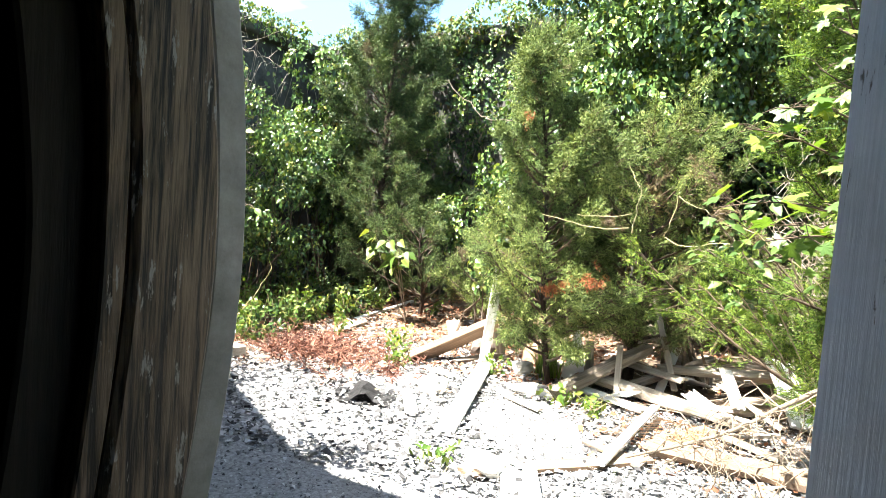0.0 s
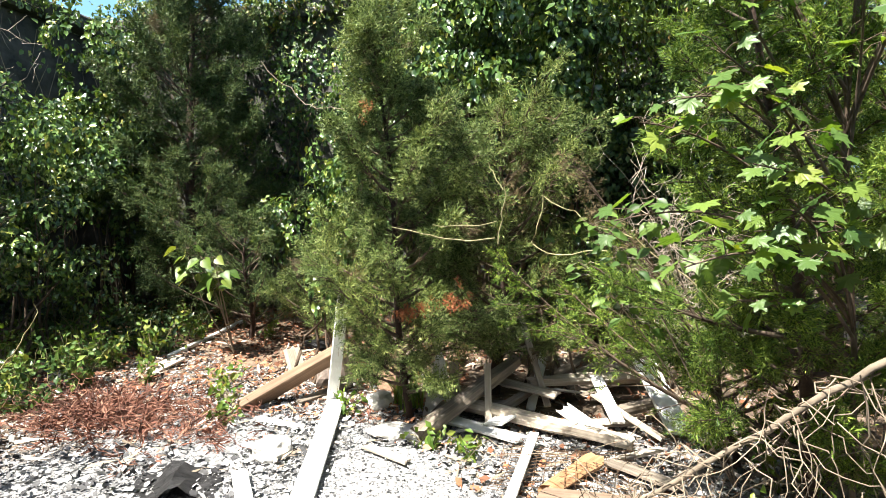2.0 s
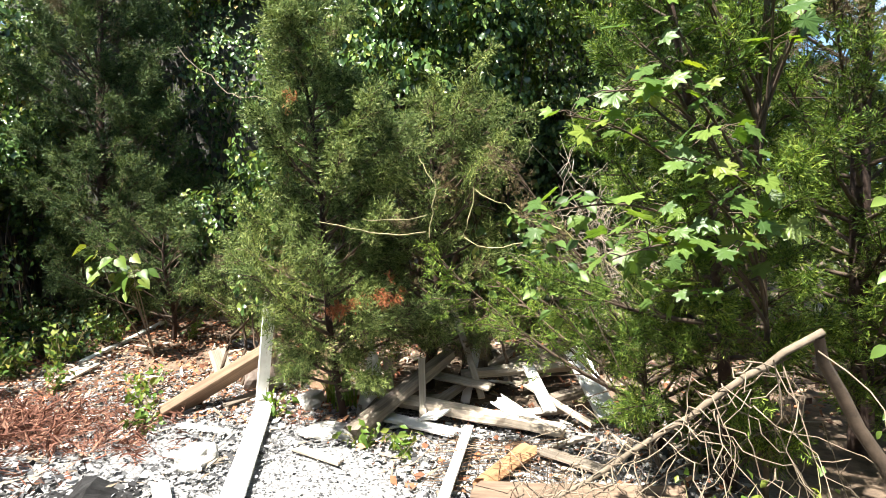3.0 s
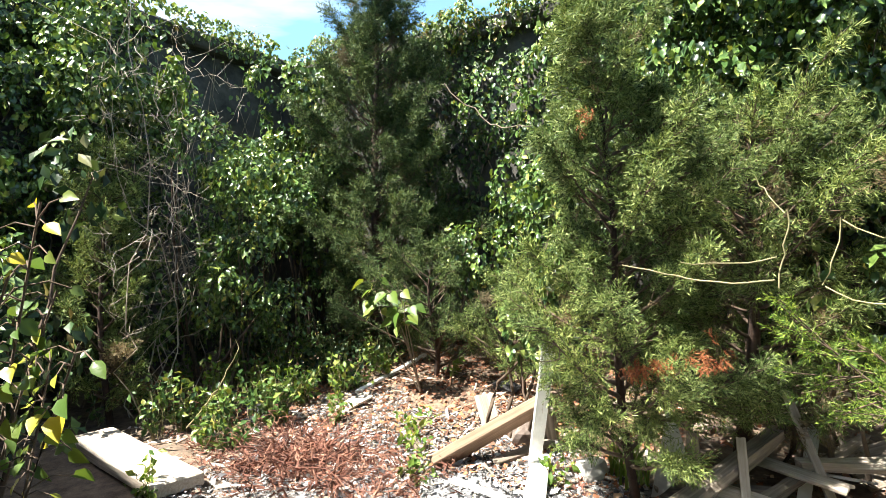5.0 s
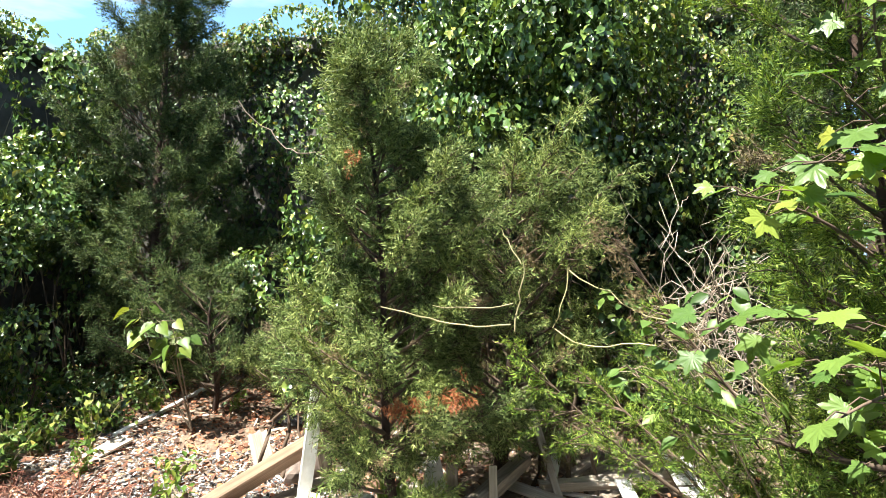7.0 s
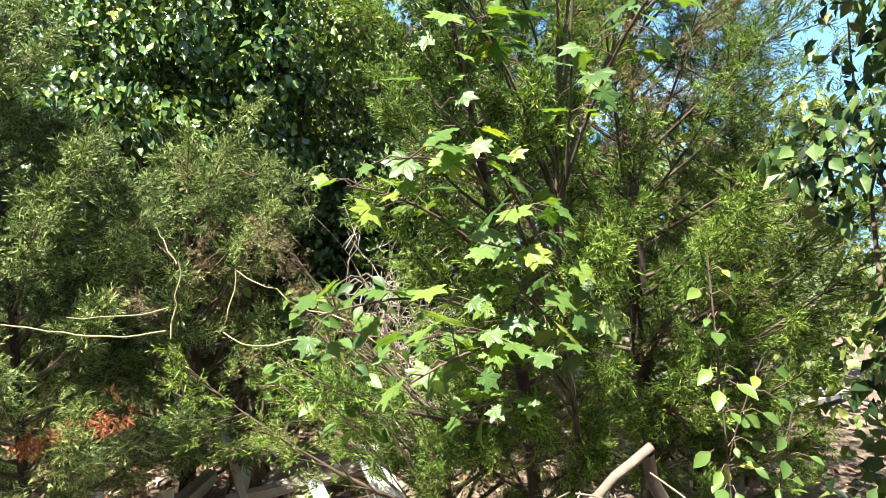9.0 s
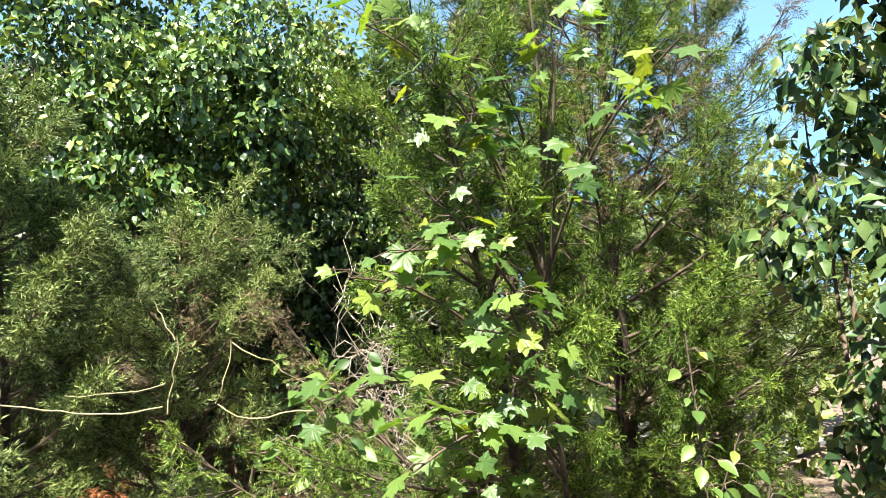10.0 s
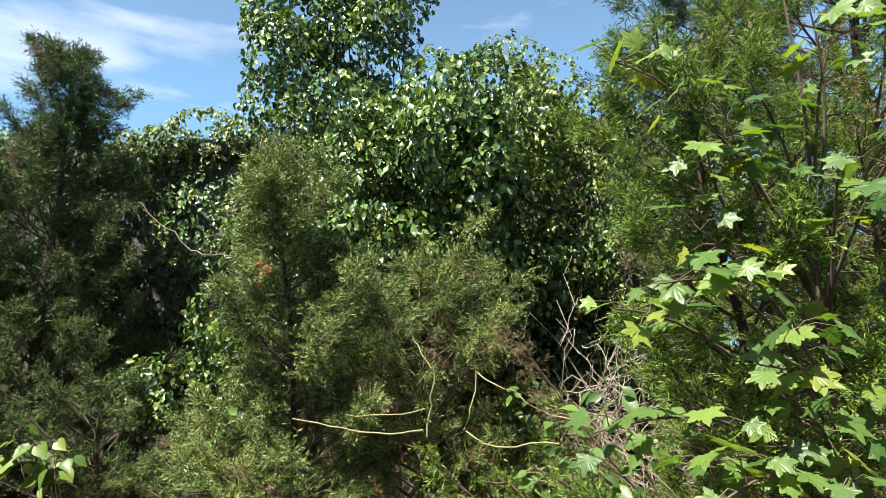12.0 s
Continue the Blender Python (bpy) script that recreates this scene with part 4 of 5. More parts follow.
vine_mass("hanging_vine", [((-3.88, 6.2, 3.3), (0.13, 0.12, 0.35)), ((-3.86, 6.2, 2.95), (0.1, 0.1, 0.35))], 420, 0.08, HERB, "bright green vine hanging from a bare shrub", "vine", 2, base=(-3.9, 6.45, 0.02))

hook = [crooked((0.8, 5.3, 1.47), (1.42, 5.32, 1.4), 0.003, 0.0042, 0.02, 12, 0.04, 5), crooked((1.42, 5.32, 1.4), (1.47, 5.35, 1.7), 0.0042, 0.0035, 0.04, 8, 0, 6), crooked((1.43, 5.32, 1.5), (1.05, 5.3, 1.48), 0.0035, 0.0022, 0.02, 8, 0.02, 7), crooked((1.47, 5.35, 1.7), (1.35, 5.5, 1.86), 0.003, 0.002, 0.03, 8, 0, 9)]
single("climbing_vine", tubes(hook, 6), VINE_STEM, "pale hooked vine stem hanging on a cedar", "vine")
loop = [crooked((2.2, 5.3, 1.4), (1.68, 5.6, 1.65), 0.0032, 0.003, 0.04, 9, 0.02, 15), crooked((1.68, 5.6, 1.65), (1.6, 5.6, 1.36), 0.003, 0.003, 0.03, 7, 0, 16), crooked((1.6, 5.6, 1.36), (2.05, 5.3, 1.33), 0.003, 0.003, 0.03, 9, 0.06, 17), crooked((2.2, 5.3, 1.4), (2.75, 5.35, 0.9), 0.0032, 0.004, 0.03, 9, 0, 18)]
single("climbing_vine", tubes(loop, 5), VINE_STEM, "thin looping vine stem before a dark hollow", "vine")
single("climbing_vine", tubes([crooked((-1.75, 8.1, 3.4), (-0.7, 8.0, 2.75), 0.008, 0.006, 0.05, 14, 0.15, 22)], 5), TWIG, "thick pale vine stem slung across the creeper", "vine")
single("creeper_runner", tubes([crooked((-2.85, 5.5, 0.1), (-2.45, 5.7, 0.85), 0.006, 0.004, 0.06, 14, 0.1, 31)], 5), VINE_STEM, "thin bowed runner rising from a board", "vine")


def fallen_branch():
    t = thing("fallen_branch", (3.0, 4.4, 0), "long barkless fallen branch with many dry twigs", "branch")
    r = np.random.default_rng(9)
    q = np.linspace(0, 1, 18)
    ctrl = np.array([(1.72, 4.3, 0.2), (2.15, 4.3, 0.4), (2.48, 4.25, 0.68), (2.74, 4.2, 0.9), (3.0, 4.2, 1.08)])
    ln = np.stack([np.interp(q, np.linspace(0, 1, 5), ctrl[:, k]) for k in range(3)], 1)
    ln[1:-1] = (ln[:-2] + 2 * ln[1:-1] + ln[2:]) / 4
    part("bough", tubes([np.c_[ln + r.normal(size=ln.shape) * 0.004, np.linspace(0.007, 0.015, 18)]], 8), TWIG, t)
    part("bough", tubes([crooked((2.98, 4.2, 1.07), (3.6, 4.3, 0.0), 0.02, 0.03, 0.05, 10, 0, 2)], 6), TWIG_DARK, t)
    tw = []
    for i in range(54):
        s = ln[2 + r.integers(15)]
        e = s + [r.normal() * 0.35 + 0.1, r.normal() * 0.25 - 0.1, -s[2] * (0.4 + 0.6 * r.random()) + 0.1 * r.random()]
        e[2] = max(e[2], 0.01)
        tw.append(crooked(s, e, 0.0032, 0.0012, 0.07, 14, -0.12, 100 + i))
    for i in range(12):
        a = np.array([1.9 + 1.4 * r.random(), 4.4 + 0.6 * r.random(), 0.02])
        tw.append(crooked(a, a + [r.normal() * 0.6, r.normal() * 0.3, 0.05 + 0.4 * r.random()], 0.0036, 0.0016, 0.07, 16, -0.25, 200 + i))
    part("branchwork", tubes(tw, 4), TWIG, t)


fallen_branch()


# ---------- boards and timber ----------
def board(name, p0, p1, w, th, mat, label, category="board", ragged=0.02, turn=0, seed=1, group=""):
    """A board lying or leaning from p0 to p1; turn: degrees about its length."""
    a, b = Vector(p0), Vector(p1)
    x = (b - a).normalized()
    z = Vector((0, 0, 1)) - x * x.z
    z = z.normalized() if z.length > 0.2 else Vector((0, -1, 0))
    y = z.cross(x)
    m = Matrix((x, y, z)).transposed().to_4x4()
    m.translation = (a + b) / 2
    ob = plank_object(name, m @ Matrix.Rotation(radians(turn), 4, "X"), ((b - a).length, w, th), mat, None, ragged, seed)
    return tagged(ob, label, category, group)


def log(name, p0, p1, r0, r1, label, seed=1, mat=GREY_WOOD, category="log"):
    """A weathered, split pole with a ragged, uneven section; local x along it."""
    a, b = Vector(p0), Vector(p1)
    L = (b - a).length
    n, sides = 16, 10
    v = []
    for i in range(n):
        u = i / (n - 1)
        for k in range(sides):
            an = 2 * math.pi * k / sides
            rr = (r0 + (r1 - r0) * u) * (1 + 0.3 * noise.noise(Vector((u * 3 + seed, k * 1.9, 0))) - 0.35 * (k == 3) * (noise.noise(Vector((u * 4, seed, 1))) + 0.5))
            end = 0.06 * noise.noise(Vector((k * 3.1, seed, i))) * (i in (0, n - 1))
            v.append((L * (u - 0.5) + end, rr * math.cos(an), rr * math.sin(an) * 0.85))
    f = [(i * sides + k, i * sides + (k + 1) % sides, (i + 1) * sides + (k + 1) % sides, (i + 1) * sides + k) for i in range(n - 1) for k in range(sides)]
    bm = bmesh.new()
    vs = [bm.verts.new(c) for c in v]
    for q in f:
        bm.faces.new([vs[i] for i in q])
    bm.faces.new(vs[:sides][::-1])
    bm.faces.new(vs[-sides:])
    x = (b - a).normalized()
    y = Vector((0, 0, 1)).cross(x).normalized()
    m = Matrix((x, y, x.cross(y))).transposed().to_4x4()
    m.translation = (a + b) / 2
    return single(name, bm, mat, label, category, m=m)


g = on_ground
board("plank", g(-0.06, 6.35, 0.05), g(0.56, 4.45, 0.02), 0.13, 0.022, WHITE_PAINT, "long white painted plank lying on the ash", turn=0, seed=2)
board("plank", g(-0.05, 6.2, 0.04), (0.19, 5.95, 1.05), 0.09, 0.024, WHITE_PAINT, "white painted plank leaning against a cedar", turn=0, seed=3, ragged=0.0)
board("beam", g(-0.72, 5.95, 0.02), (-0.06, 6.5, 0.42), 0.075, 0.2, TAN_WOOD, "thick tan lumber beam propped up at one end", "beam", 0.01, 48, 4)
board("prop", g(-0.1, 6.72, 0.0), (-0.1, 6.6, 0.36), 0.09, 0.05, GREY_WOOD, "grey offcut propping up a beam", "board", 0.03, 0, 41)
board("stump_board", g(-0.6, 6.7, 0.0), g(-0.74, 6.78, 0.3), 0.15, 0.05, PALE_WOOD, "short bleached offcut standing on end", "board", 0.07, 0, 5)
board("stick", g(-2.33, 7.08, 0.02), g(-2.4, 8.5, 0.03), 0.05, 0.035, WHITE_PAINT, "thin white painted strip on the leaf litter", "board", 0, 0, 6)
board("offcut", g(-2.15, 6.55, 0.02), g(-2.05, 6.95, 0.08), 0.14, 0.02, PALE_WOOD, "broken pale board on the leaf litter", "board", 0.06, 10, 7)
board("strip", g(-1.35, 5.92, 0.01), g(-0.8, 5.85, 0.01), 0.05, 0.02, WHITE_PAINT, "short white strip on the ash", "board", 0.01, 0, 8)
board("brick", g(-1.1, 6.2, 0.02), g(-0.92, 6.17, 0.02), 0.07, 0.05, BRICK, "small dark brick lying on the ash", "brick", 0, 0, 9)
board("offcut", g(-0.82, 5.9, 0.02), g(-0.8, 5.6, 0.01), 0.08, 0.02, PALE_WOOD, "bleached splinter of board", "board", 0.05, 0, 10)
board("offcut", g(-0.33, 6.13, 0.03), g(-0.08, 6.65, 0.03), 0.1, 0.025, GREY_WOOD, "grey broken board under a white plank", "board", 0.05, 0, 11)
board("offcut", g(-0.5, 5.8, 0.02), g(0.0, 5.69, 0.02), 0.05, 0.02, WHITE_PAINT, "small white splinter on the ash", "board", 0.04, 0, 12)
board("offcut", g(-0.08, 4.97, 0.02), g(0.22, 4.58, 0.02), 0.09, 0.02, WHITE_PAINT, "white board end on the ash", "board", 0.05, 0, 13)
board("plank", g(-3.55, 5.1, 0.06), g(-1.95, 4.82, 0.06), 0.34, 0.09, PALE_WOOD, "wide weathered plank lying beside the thicket", "plank", 0.02, 0, 14)
board("plank", g(-3.1, 5.75, 0.03), g(-2.4, 5.6, 0.05), 0.12, 0.03, GREY_WOOD, "grey split board behind a wide plank", "board", 0.05, 8, 15)
# heap on the east side
log("log", g(0.83, 5.67, 0.05), (1.4, 6.5, 0.4), 0.075, 0.06, "dark weathered pole sticking out of the heap", 1, GREY_WOOD)
log("log", g(1.08, 6.13, 0.12), g(2.22, 5.80, 0.07), 0.06, 0.055, "bleached split pole lying in the heap", 2, PALE_WOOD)
log("log", g(1.28, 6.02, 0.1), g(1.86, 6.90, 0.25), 0.045, 0.035, "thin grey pole across the heap", 3, GREY_WOOD)
log("log", g(1.50, 6.42, 0.22), g(2.38, 6.73, 0.22), 0.05, 0.055, "grey pole with a bleached face", 4, PALE_WOOD)
log("log", g(1.73, 5.03, 0.055), g(1.99, 5.50, 0.06), 0.045, 0.06, "short broken log with reddish heartwood", 5, BRIGHT_BREAK)
log("log", g(1.11, 7.70, 0.3), g(1.81, 6.90, 0.12), 0.07, 0.06, "dark old pole in the shade", 6, GREY_WOOD)
log("log", g(1.73, 4.95, 0.06), g(2.75, 4.95, 0.07), 0.06, 0.075, "thick dull tan log under dry twigs", 7, DULL_TAN)
board("post_strip", g(1.27, 5.95, 0.0), g(1.22, 6.2, 0.42), 0.05, 0.02, PALE_WOOD, "narrow upright lath in the heap", "board", 0.01, 0, 16)
board("post_strip", g(0.99, 6.17, 0.0), g(0.96, 6.20, 0.42), 0.07, 0.03, GREY_WOOD, "grey stub standing in the heap", "board", 0.01, 0, 17)
board("board", g(1.52, 6.35, 0.02), g(1.6, 6.75, 0.36), 0.07, 0.02, WHITE_PAINT, "whitish board standing in the heap", "board", 0.02, 10, 18)
board("board", g(2.57, 6.1, 0.03), g(2.36, 6.75, 0.36), 0.2, 0.025, WHITE_PAINT, "white painted board propped in the heap", "board", 0.01, 12, 19)
board("strip", g(1.61, 5.75, 0.1), g(1.54, 4.48, 0.05), 0.06, 0.02, WHITE_PAINT, "white painted lath lying towards the shed", "board", 0.0, 0, 20)
board("board", g(1.76, 6.18, 0.14), g(2.08, 5.86, 0.06), 0.12, 0.015, WHITE_PAINT, "broken white shard in the heap", "board", 0.08, 15, 21)
board("board", g(1.98, 6.25, 0.22), g(2.43, 5.95, 0.05), 0.06, 0.02, PALE_WOOD, "thin bleached lath in the heap", "board", 0.02, 0, 22)
board("board", g(1.30, 5.84, 0.09), g(1.45, 6.10, 0.12), 0.16, 0.015, WHITE_PAINT, "scrap of white board in the heap", "board", 0.05, -12, 23)
board("board", g(1.86, 5.40, 0.03), g(2.41, 5.78, 0.06), 0.05, 0.02, PALE_WOOD, "pale lath beside a rusty mesh", "board", 0.02, 0, 24)
board("board", g(1.77, 6.80, 0.05), g(2.38, 7.16, 0.2), 0.3, 0.02, GREY_WOOD, "brown board leaning in the heap", "board", 0.03, 25, 25)
board("cross_lath", g(1.19, 6.72, 0.33), g(1.80, 7.00, 0.48), 0.05, 0.02, PALE_WOOD, "pale lath laid crosswise on the heap", "board", 0.0, 0, 26)
board("cross_lath", g(1.66, 6.26, 0.1), g(1.35, 6.88, 0.75), 0.05, 0.02, PALE_WOOD, "pale lath rising out of the heap", "board", 0.0, 0, 27)
board("board", g(1.37, 6.75, 0.06), g(1.85, 6.56, 0.12), 0.3, 0.015, SHEET, "grey flat sheet in the heap", "board", 0.04, -18, 28)
board("block", g(0.52, 6.45, 0.05), g(0.78, 6.57, 0.06), 0.09, 0.08, PALE_WOOD, "short block of pale lumber", "block", 0, 0, 29)
board("plank", g(0.93, 3.98, 0.015), g(1.75, 4.86, 0.02), 0.12, 0.025, TAN_WOOD, "narrow brown board half buried in the ash", "board", 0.03, 0, 30)
board("board", g(1.12, 4.32, 0.02), g(1.38, 3.78, 0.02), 0.2, 0.02, WHITE_PAINT, "white flaking board on the ash", "board", 0.08, 0, 31)
board("board", g(1.85, 4.07, 0.02), g(2.29, 3.64, 0.05), 0.26, 0.02, WHITE_PAINT, "wide white board near the doorway", "board", 0.04, 8, 32)

board("board", g(0.95, 6.0, 0.05), g(1.55, 5.72, 0.05), 0.11, 0.02, WHITE_PAINT, "short white board beside a weathered pole", "board", 0.04, 6, 42)
board("board", g(2.05, 5.55, 0.05), g(2.45, 5.25, 0.05), 0.14, 0.02, GREY_WOOD, "grey broken board by the fallen branch", "board", 0.06, -8, 43)
board("board", g(1.2, 6.5, 0.2), g(1.75, 6.2, 0.2), 0.1, 0.02, PALE_WOOD, "bleached board across two poles", "board", 0.05, 10, 44)
board("board", g(2.0, 6.5, 0.28), g(2.15, 5.9, 0.15), 0.09, 0.018, WHITE_PAINT, "white lath across the heap", "board", 0.02, 0, 45)
board("board", g(0.5, 5.5, 0.02), g(0.9, 5.3, 0.02), 0.07, 0.018, PALE_WOOD, "pale splinter on the ash", "board", 0.05, 0, 46)
board("board", g(-0.3, 5.35, 0.02), g(0.1, 5.2, 0.02), 0.06, 0.018, WHITE_PAINT, "white splinter by a pale stone", "board", 0.05, 0, 47)
board("board", g(1.35, 4.9, 0.02), g(1.75, 4.7, 0.02), 0.1, 0.02, GREY_WOOD, "grey board end beside a lath", "board", 0.06, 0, 48)
board("board", g(2.3, 4.3, 0.02), g(2.75, 4.0, 0.03), 0.18, 0.02, WHITE_PAINT, "pale board under dry twigs", "board", 0.06, 6, 49)
log("log", g(1.6, 6.0, 0.06), g(2.3, 6.2, 0.06), 0.04, 0.035, "thin bleached pole low in the heap", 9, PALE_WOOD)
log("log", g(0.75, 6.15, 0.05), g(1.35, 6.35, 0.06), 0.05, 0.04, "grey pole at the edge of the heap", 10, GREY_WOOD)
log("log", g(2.1, 6.2, 0.1), g(2.6, 6.5, 0.15), 0.05, 0.045, "short grey pole end in the heap", 11, GREY_WOOD)


def torn_sheet():
    """A torn, bitten grey sheet standing on its edge."""
    bm = bmesh.new()
    n = 14
    top, bot = [], []
    for i in range(n):
        u = i / (n - 1)
        hi = 0.5 * (1 - u) ** 0.8 + 0.05
        lo = 0.16 * math.sin(u * math.pi) ** 2 * (u < 0.75)
        top.append(bm.verts.new((0.34 * u, 0.02 * math.sin(u * 5), hi)))
        bot.append(bm.verts.new((0.34 * u + 0.03, 0.02 * math.sin(u * 5), lo)))
    for i in range(n - 1):
        bm.faces.new((top[i], top[i + 1], bot[i + 1], bot[i]))
    bmesh.ops.solidify(bm, geom=list(bm.faces), thickness=0.008)
    single("torn_sheet", bm, SHEET, "torn pale grey sheet standing in the heap", "sheet", m=pose(0.71, 6.12, 0.03, -22, 0, -30))


torn_sheet()


def rock(name, place, size, mat, label, seed, category="stone"):
    bm = bmesh.new()
    bmesh.ops.create_icosphere(bm, subdivisions=3, radius=1)
    for v in bm.verts:
        k = 1 + 0.3 * noise.noise(v.co * 1.3 + Vector((seed, 0, 0))) + 0.1 * noise.noise(v.co * 4 + Vector((seed, 3, 0)))
        v.co *= k
        v.co = Vector((v.co.x * size[0], v.co.y * size[1], max(v.co.z, -0.5) * size[2]))
    return single(name, bm, mat, label, category, m=pose(place[0], place[1], place[2] + size[2] * 0.45, 0, 0, seed * 47))


rock("stone", g(-0.02, 5.24), (0.13, 0.11, 0.09), STONE, "pale rounded stone on the ash", 1)
rock("stone", g(0.33, 6.27), (0.12, 0.1, 0.09), STONE, "pale lump of rubble beside a plank", 2)
rock("stone", g(1.01, 4.13), (0.16, 0.1, 0.06), STONE, "flat white stone on the ash", 3)
rock("stone", g(0.68, 5.75), (0.2, 0.12, 0.06), STONE, "flat pale stone on the ash", 4)
rock("stone", g(-0.27, 6.67), (0.16, 0.12, 0.12), BRICK, "brown lump of earth beneath a beam", 5)
rock("stone", g(0.28, 6.70), (0.14, 0.12, 0.14), TAN_WOOD, "tan lump of broken wood at a cedar's foot", 6)
rock("stone", g(-0.95, 7.74), (0.18, 0.12, 0.05), TAR, "black crumpled scrap on the leaf litter", 7)


for sx, sy, sw, sn in ((5.6, 8.4, 0.5, 51), (6.4, 7.6, 0.6, 52), (5.3, 7.2, 0.4, 53), (6.9, 8.9, 0.5, 54), (4.9, 8.9, 0.45, 55)):
    board("slab", g(sx, sy, 0.05), g(sx + sw * 1.5, sy + 0.2, 0.1), sw, 0.06, CONCRETE_PALE, "pale broken slab in the sun beyond the cedars", "slab", 0.08, 5, sn, "slabs beyond the cedars")


def tar_scrap(place, turn, label, size=1.0):
    bm = bmesh.new()
    n = 9
    rows = []
    for i in range(n):
        for_row = []
        for j in range(n):
            u, w = i / (n - 1) - 0.5, j / (n - 1) - 0.5
            z = 0.14 * max(0, 0.5 - abs(u + 0.15 * w) * 2.2) + 0.015 * noise.noise(Vector((u * 5, w * 5, turn)))
            for_row.append(bm.verts.new((u * 0.42 * size + 0.04 * noise.noise(Vector((w * 8, turn, 0))), w * 0.34 * size, z * size + 0.012)))
        rows.append(for_row)
    for i in range(n - 1):
        for j in range(n - 1):
            bm.faces.new((rows[i][j], rows[i + 1][j], rows[i + 1][j + 1], rows[i][j + 1]))
    bmesh.ops.solidify(bm, geom=list(bm.faces), thickness=0.006)
    single("tar_paper", bm, TAR, label, "tar paper", m=pose(place.x, place.y, place.z, 0, 0, turn))


tar_scrap(g(-0.32, 4.72), 25, "folded scrap of black tar paper on the ash", 1.15)
tar_scrap(g(-2.8, 6.3), 70, "black tar paper scrap among weeds", 1.2)
tar_scrap(g(-1.95, 4.5), 120, "crumpled grey-black scrap by a wide plank", 0.9)

# rusty wire mesh
bmw = []
for i in range(15):
    u = i / 14 - 0.5
    q = np.linspace(-0.5, 0.5, 14)
    bulge = lambda a, b: 0.06 + 0.05 * np.cos(a * 5) * np.cos(b * 4)
    bmw.append(np.stack([1.83 + 0.8 * u + 0 * q, 5.31 + 0.7 * q, bulge(u, q), 0.002 + 0 * q], 1))
    bmw.append(np.stack([1.83 + 0.8 * q, 5.31 + 0.7 * u + 0 * q, bulge(q, u), 0.002 + 0 * q], 1))
single("wire_mesh", tubes(bmw, 3), RUST, "piece of rusty wire mesh lying in the heap", "wire mesh")

# rust-red pile of dead cedar boughs
def red_pile():
    t = thing("dead_boughs", g(-1.65, 5.62), "pile of rust-red dead cedar boughs and needles", "branches")
    n = 380
    a = rng.normal(size=(n, 3)) * [0.62, 0.3, 0.0]
    rr = np.hypot(a[:, 0] / 0.62, a[:, 1] / 0.3)
    p = a + [-1.65, 5.62, 0]
    p[:, 2] = height_at(p[:, 0], p[:, 1]) + 0.01 + 0.1 * np.exp(-rr ** 2) * rng.random(n)
    d = rng.normal(size=(n, 3)) * [1, 0.7, 0.12]
    part("foliage", sprays(p, d, 0.2 * (0.6 + 0.8 * rng.random(n))), NEEDLES, t)
    lines = []
    for i in range(46):
        c = np.array([-1.65 + rng.normal() * 0.5, 5.62 + rng.normal() * 0.22, 0.05])
        e = c + [rng.normal() * 0.5, rng.normal() * 0.3, 0.03]
        ln = crooked(c, e, 0.004, 0.0015, 0.09, 14, -0.1, 300 + i)
        ln[:, 2] += height_at(ln[:, 0], ln[:, 1])
        lines.append(ln)
    part("branchwork", tubes(lines, 4), NEEDLES, t)


red_pile()


# ---------- weeds ----------
def herb(place, n, h, seed, label="leafy green weed growing from the litter", mat=HERB, leaf=0.055):
    r = np.random.default_rng(seed)
    t = thing("weed", place, label, "weed", "weeds in the yard")
    b = np.array(place)
    lines, o, nv = [], [], []
    for i in range(n):
        top = b + [r.normal() * 0.1, r.normal() * 0.1, h * (0.6 + 0.5 * r.random())]
        ln = crooked(b + [r.normal() * 0.03, r.normal() * 0.03, -0.01], top, 0.004, 0.002, 0.03, 8, 0, seed * 31 + i)
        lines.append(ln)
        for k in range(12):
            s = ln[2 + r.integers(6), :3] + r.normal(size=3) * 0.02
            o.append(s), nv.append(unit(r.normal(size=3) + [0, -0.3, 0.6]))
    part("branchwork", tubes(lines, 4), VINE_STEM, t)
    o, nv = np.array(o), np.array(nv)
    part("foliage", leaves(o, nv, leaf * (0.6 + 0.8 * r.random(len(o))), OVAL, 0.2), mat, t)


for i, (x, y, n, h) in enumerate([(-2.50, 6.17, 14, 0.5), (-2.27, 6.75, 10, 0.45), (-3.05, 6.49, 12, 0.45), (-3.34, 6.15, 14, 0.5), (-3.22, 6.97, 12, 0.5), (-2.86, 7.23, 9, 0.35), (-1.01, 6.13, 4, 0.16), (-1.2, 6.45, 5, 0.2), (-2.69, 5.55, 7, 0.28), (-0.76, 5.72, 5, 0.12), (-1.71, 7.96, 5, 0.22), (-1.33, 8.57, 5, 0.22), (0.19, 6.05, 4, 0.22), (0.97, 5.61, 5, 0.13), (1.25, 5.52, 5, 0.18), (2.73, 5.82, 8, 0.4), (2.97, 5.43, 8, 0.4), (-2.07, 4.64, 5, 0.28), (2.74, 4.51, 7, 0.32), (3.14, 4.39, 8, 0.36), (0.75, 4.0, 3, 0.1), (-3.78, 6.75, 12, 0.5), (-4.18, 6.45, 12, 0.55), (-3.58, 7.25, 12, 0.5), (-2.63, 6.60, 10, 0.35), (-2.93, 5.90, 9, 0.35), (-1.98, 6.45, 6, 0.25), (-3.48, 7.55, 12, 0.4), (-2.38, 7.65, 8, 0.3), (-3.98, 7.45, 12, 0.45)]):
    herb(g(x, y), n, h, 40 + i)
wr = random.Random(77)
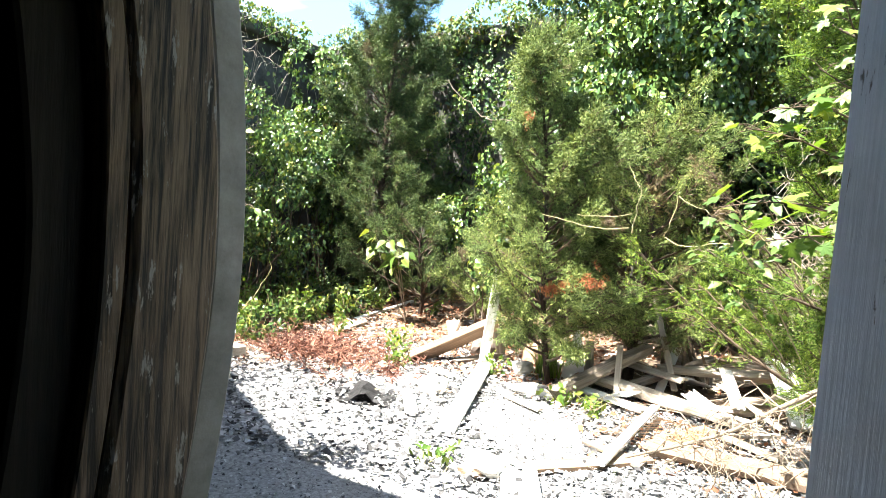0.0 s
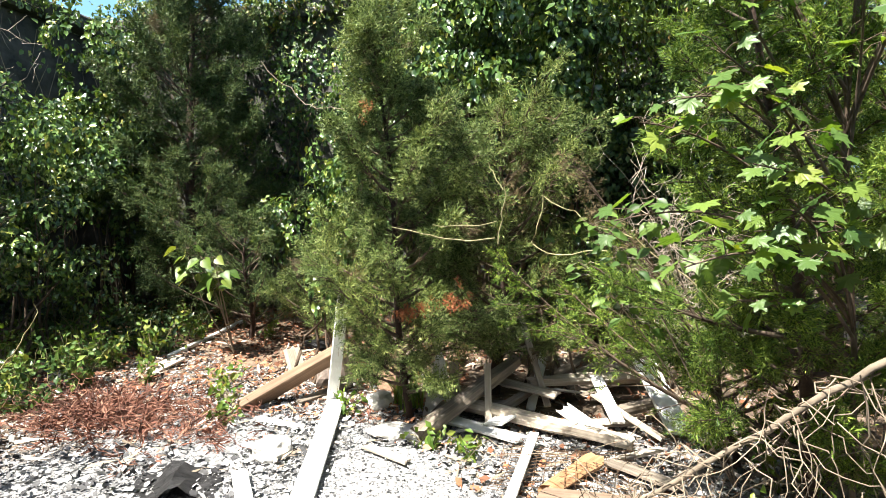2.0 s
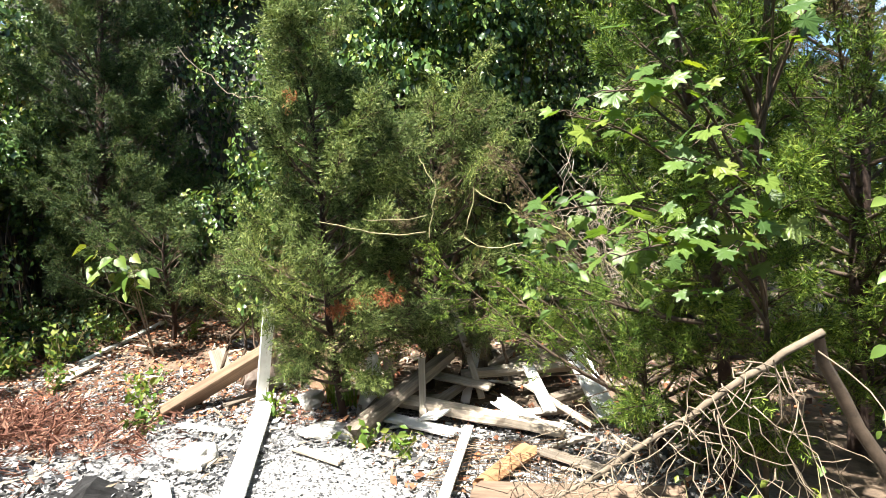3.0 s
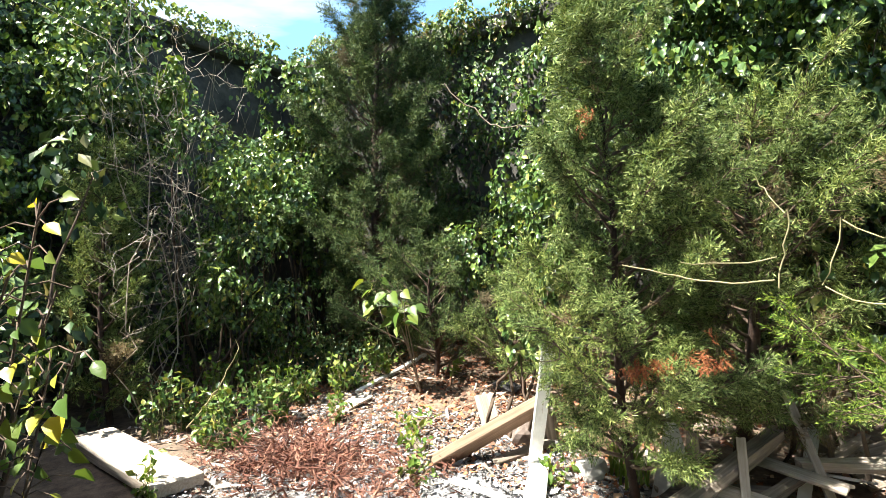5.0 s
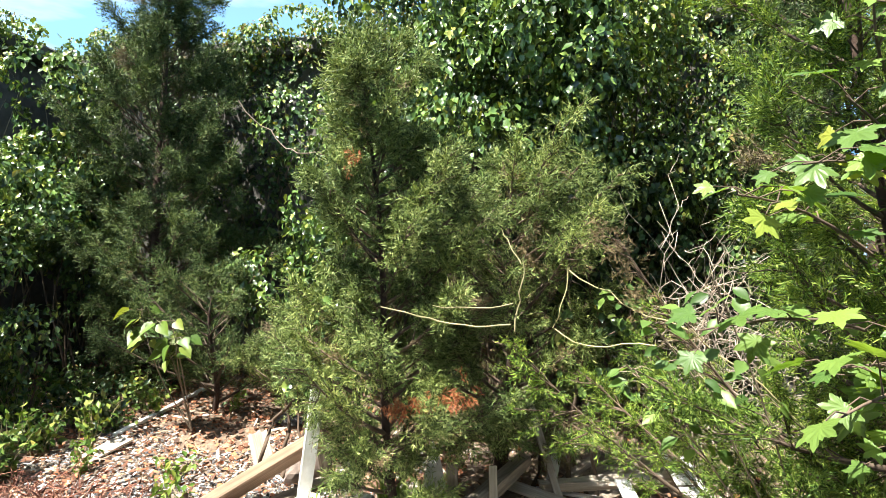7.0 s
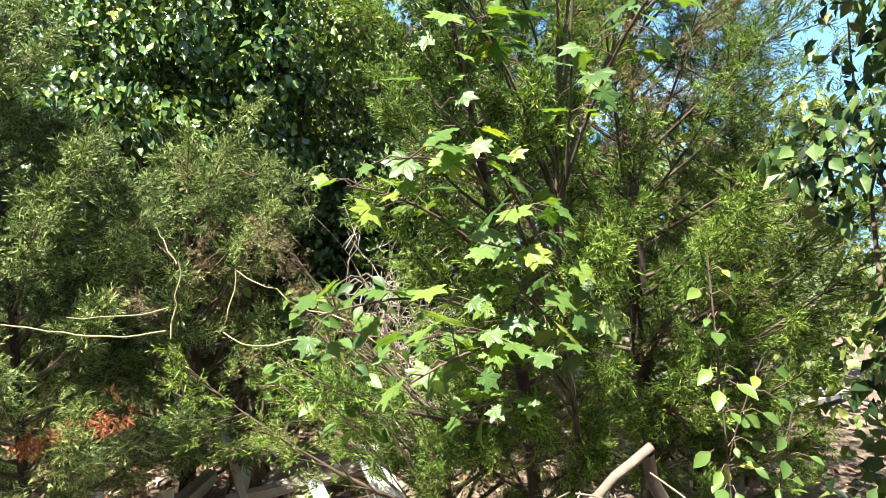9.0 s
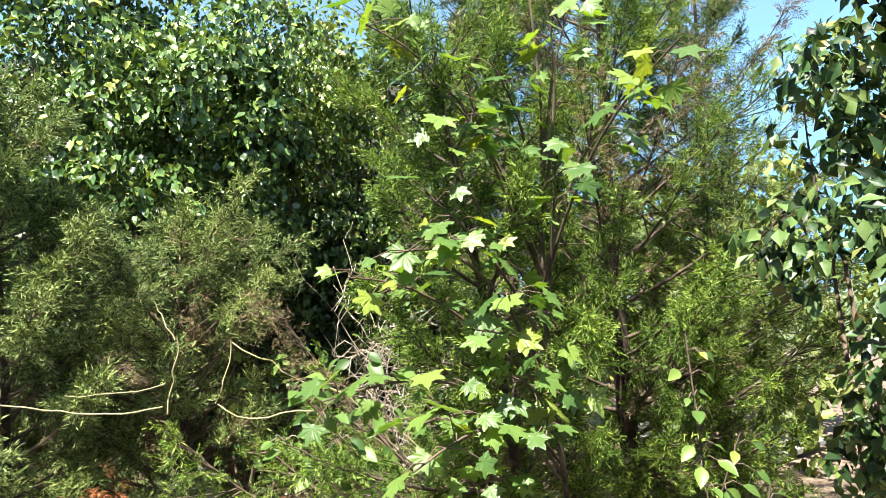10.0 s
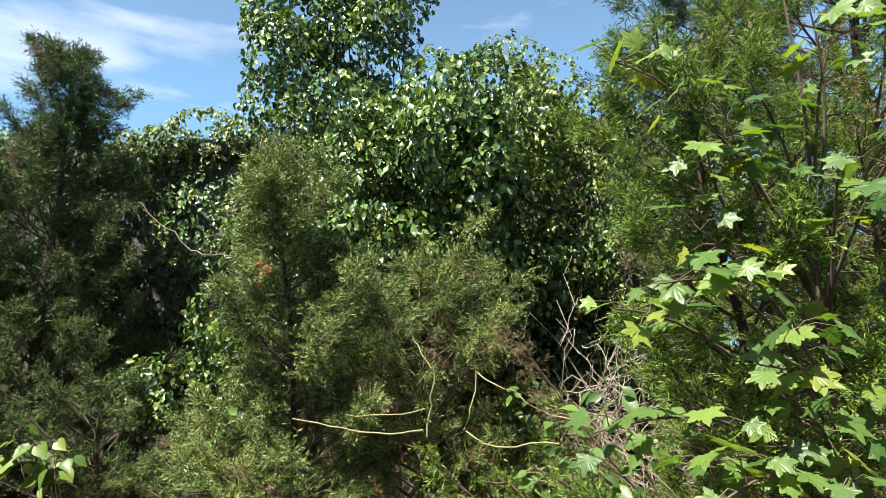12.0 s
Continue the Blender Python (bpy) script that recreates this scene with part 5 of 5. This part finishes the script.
for i in range(28):
    x, y = wr.uniform(-4.1, -2.35), wr.uniform(5.4, 7.9)
    herb(g(x, y), wr.randint(6, 12), wr.uniform(0.22, 0.5), 140 + i, "dark leafy weed in the shade of the thicket", VINE, 0.06)


def grass_tuft(place, n, h, seed):
    r = np.random.default_rng(seed)
    b = np.array(place)
    vs, fs = [], []
    q = np.linspace(0, 1, 7)
    for i in range(n):
        az, lean = r.random() * 6.3, 0.25 + 0.6 * r.random()
        L = h * (0.6 + 0.6 * r.random())
        d = np.array([math.cos(az), math.sin(az), 0])
        c = b + r.normal(size=3) * [0.04, 0.04, 0] + np.outer(q * q * lean, d) * L + np.outer(q - 0.45 * lean * q * q, [0, 0, 1]) * L
        s = np.cross(d, [0, 0, 1]) * 0.009
        w = (1 - q ** 2)[:, None]
        k = len(vs) * 14
        vs.append(np.concatenate([c + s * w, c - s * w]))
        fs += [(k + j, k + j + 1, k + 8 + j, k + 7 + j) for j in range(6)]
    single("grass_tuft", (np.concatenate(vs), np.array(fs)), GRASS, "tuft of long green grass at a cedar's foot", "grass")


grass_tuft(g(0.62, 6.22), 34, 0.5, 3)
grass_tuft(g(0.47, 6.33), 16, 0.35, 4)


# ---------- loose litter ----------
def flakes(name, n, area, size, mat, label, flat=0.35, lift=0.012, aspect=0.6, dens=0.0):
    x = area[0] + (area[1] - area[0]) * rng.random(n)
    y = area[2] + (area[3] - area[2]) * rng.random(n)
    keep = np.array([noise.noise(Vector((a * 1.1, b * 1.1, 3.3))) for a, b in zip(x, y)]) > dens
    x, y = x[keep], y[keep]
    m = len(x)
    t = np.array([[-0.5, -aspect / 2, 0], [0.5, -aspect / 2.6, 0.05], [0.42, aspect / 2, 0], [-0.3, aspect / 2.2, 0.06], [0, 0, 0.1]])
    f = np.array([[0, 1, 4], [1, 2, 4], [2, 3, 4], [3, 0, 4]])
    p = np.stack([x, y, height_at(x, y) + lift * rng.random(m)], 1)
    d = rng.normal(size=(m, 3)) * [1, 1, flat * 0.6]
    nv = rng.normal(size=(m, 3)) * flat + [0, 0, 1]
    s = size * (0.3 + 1.5 * rng.random(m) ** 3)
    return single(name, scatter((t, f), p, d, nv, s), mat, label, "litter", kind="stuff")


flakes("ash_chips", 26000, (-2.2, 3.2, 2.55, 6.3), 0.034, CHIPS, "pale flakes of ash and plaster over the ground", 0.5, 0.028, 0.7, -0.2)
flakes("ash_gravel", 45000, (-2.0, 3.0, 2.8, 6.4), 0.0125, CHIPS, "pale gravel and ash crumbs", 0.5, 0.012, 0.8, -0.9)
flakes("leaf_litter", 24000, (-5.0, 0.9, 5.9, 9.6), 0.036, LITTER, "dry orange-brown fallen leaves", 0.5, 0.025, 0.6, -0.5)
flakes("leaf_litter", 5000, (0.6, 6.0, 4.6, 9.0), 0.045, LITTER, "dry brown fallen leaves under the cedars", 0.5, 0.025, 0.6, -0.2)
flakes("ash_gravel", 12000, (-2.6, 0.6, 5.9, 7.4), 0.022, CHIPS, "grey ash crumbs among the leaf litter", 0.5, 0.02, 0.7, -0.1)
flakes("splinters", 2600, (-4.2, 3.2, 4.8, 8.2), 0.12, SPLINTERS, "wood splinters strewn over the ground", 0.25, 0.03, 0.12, -0.1)
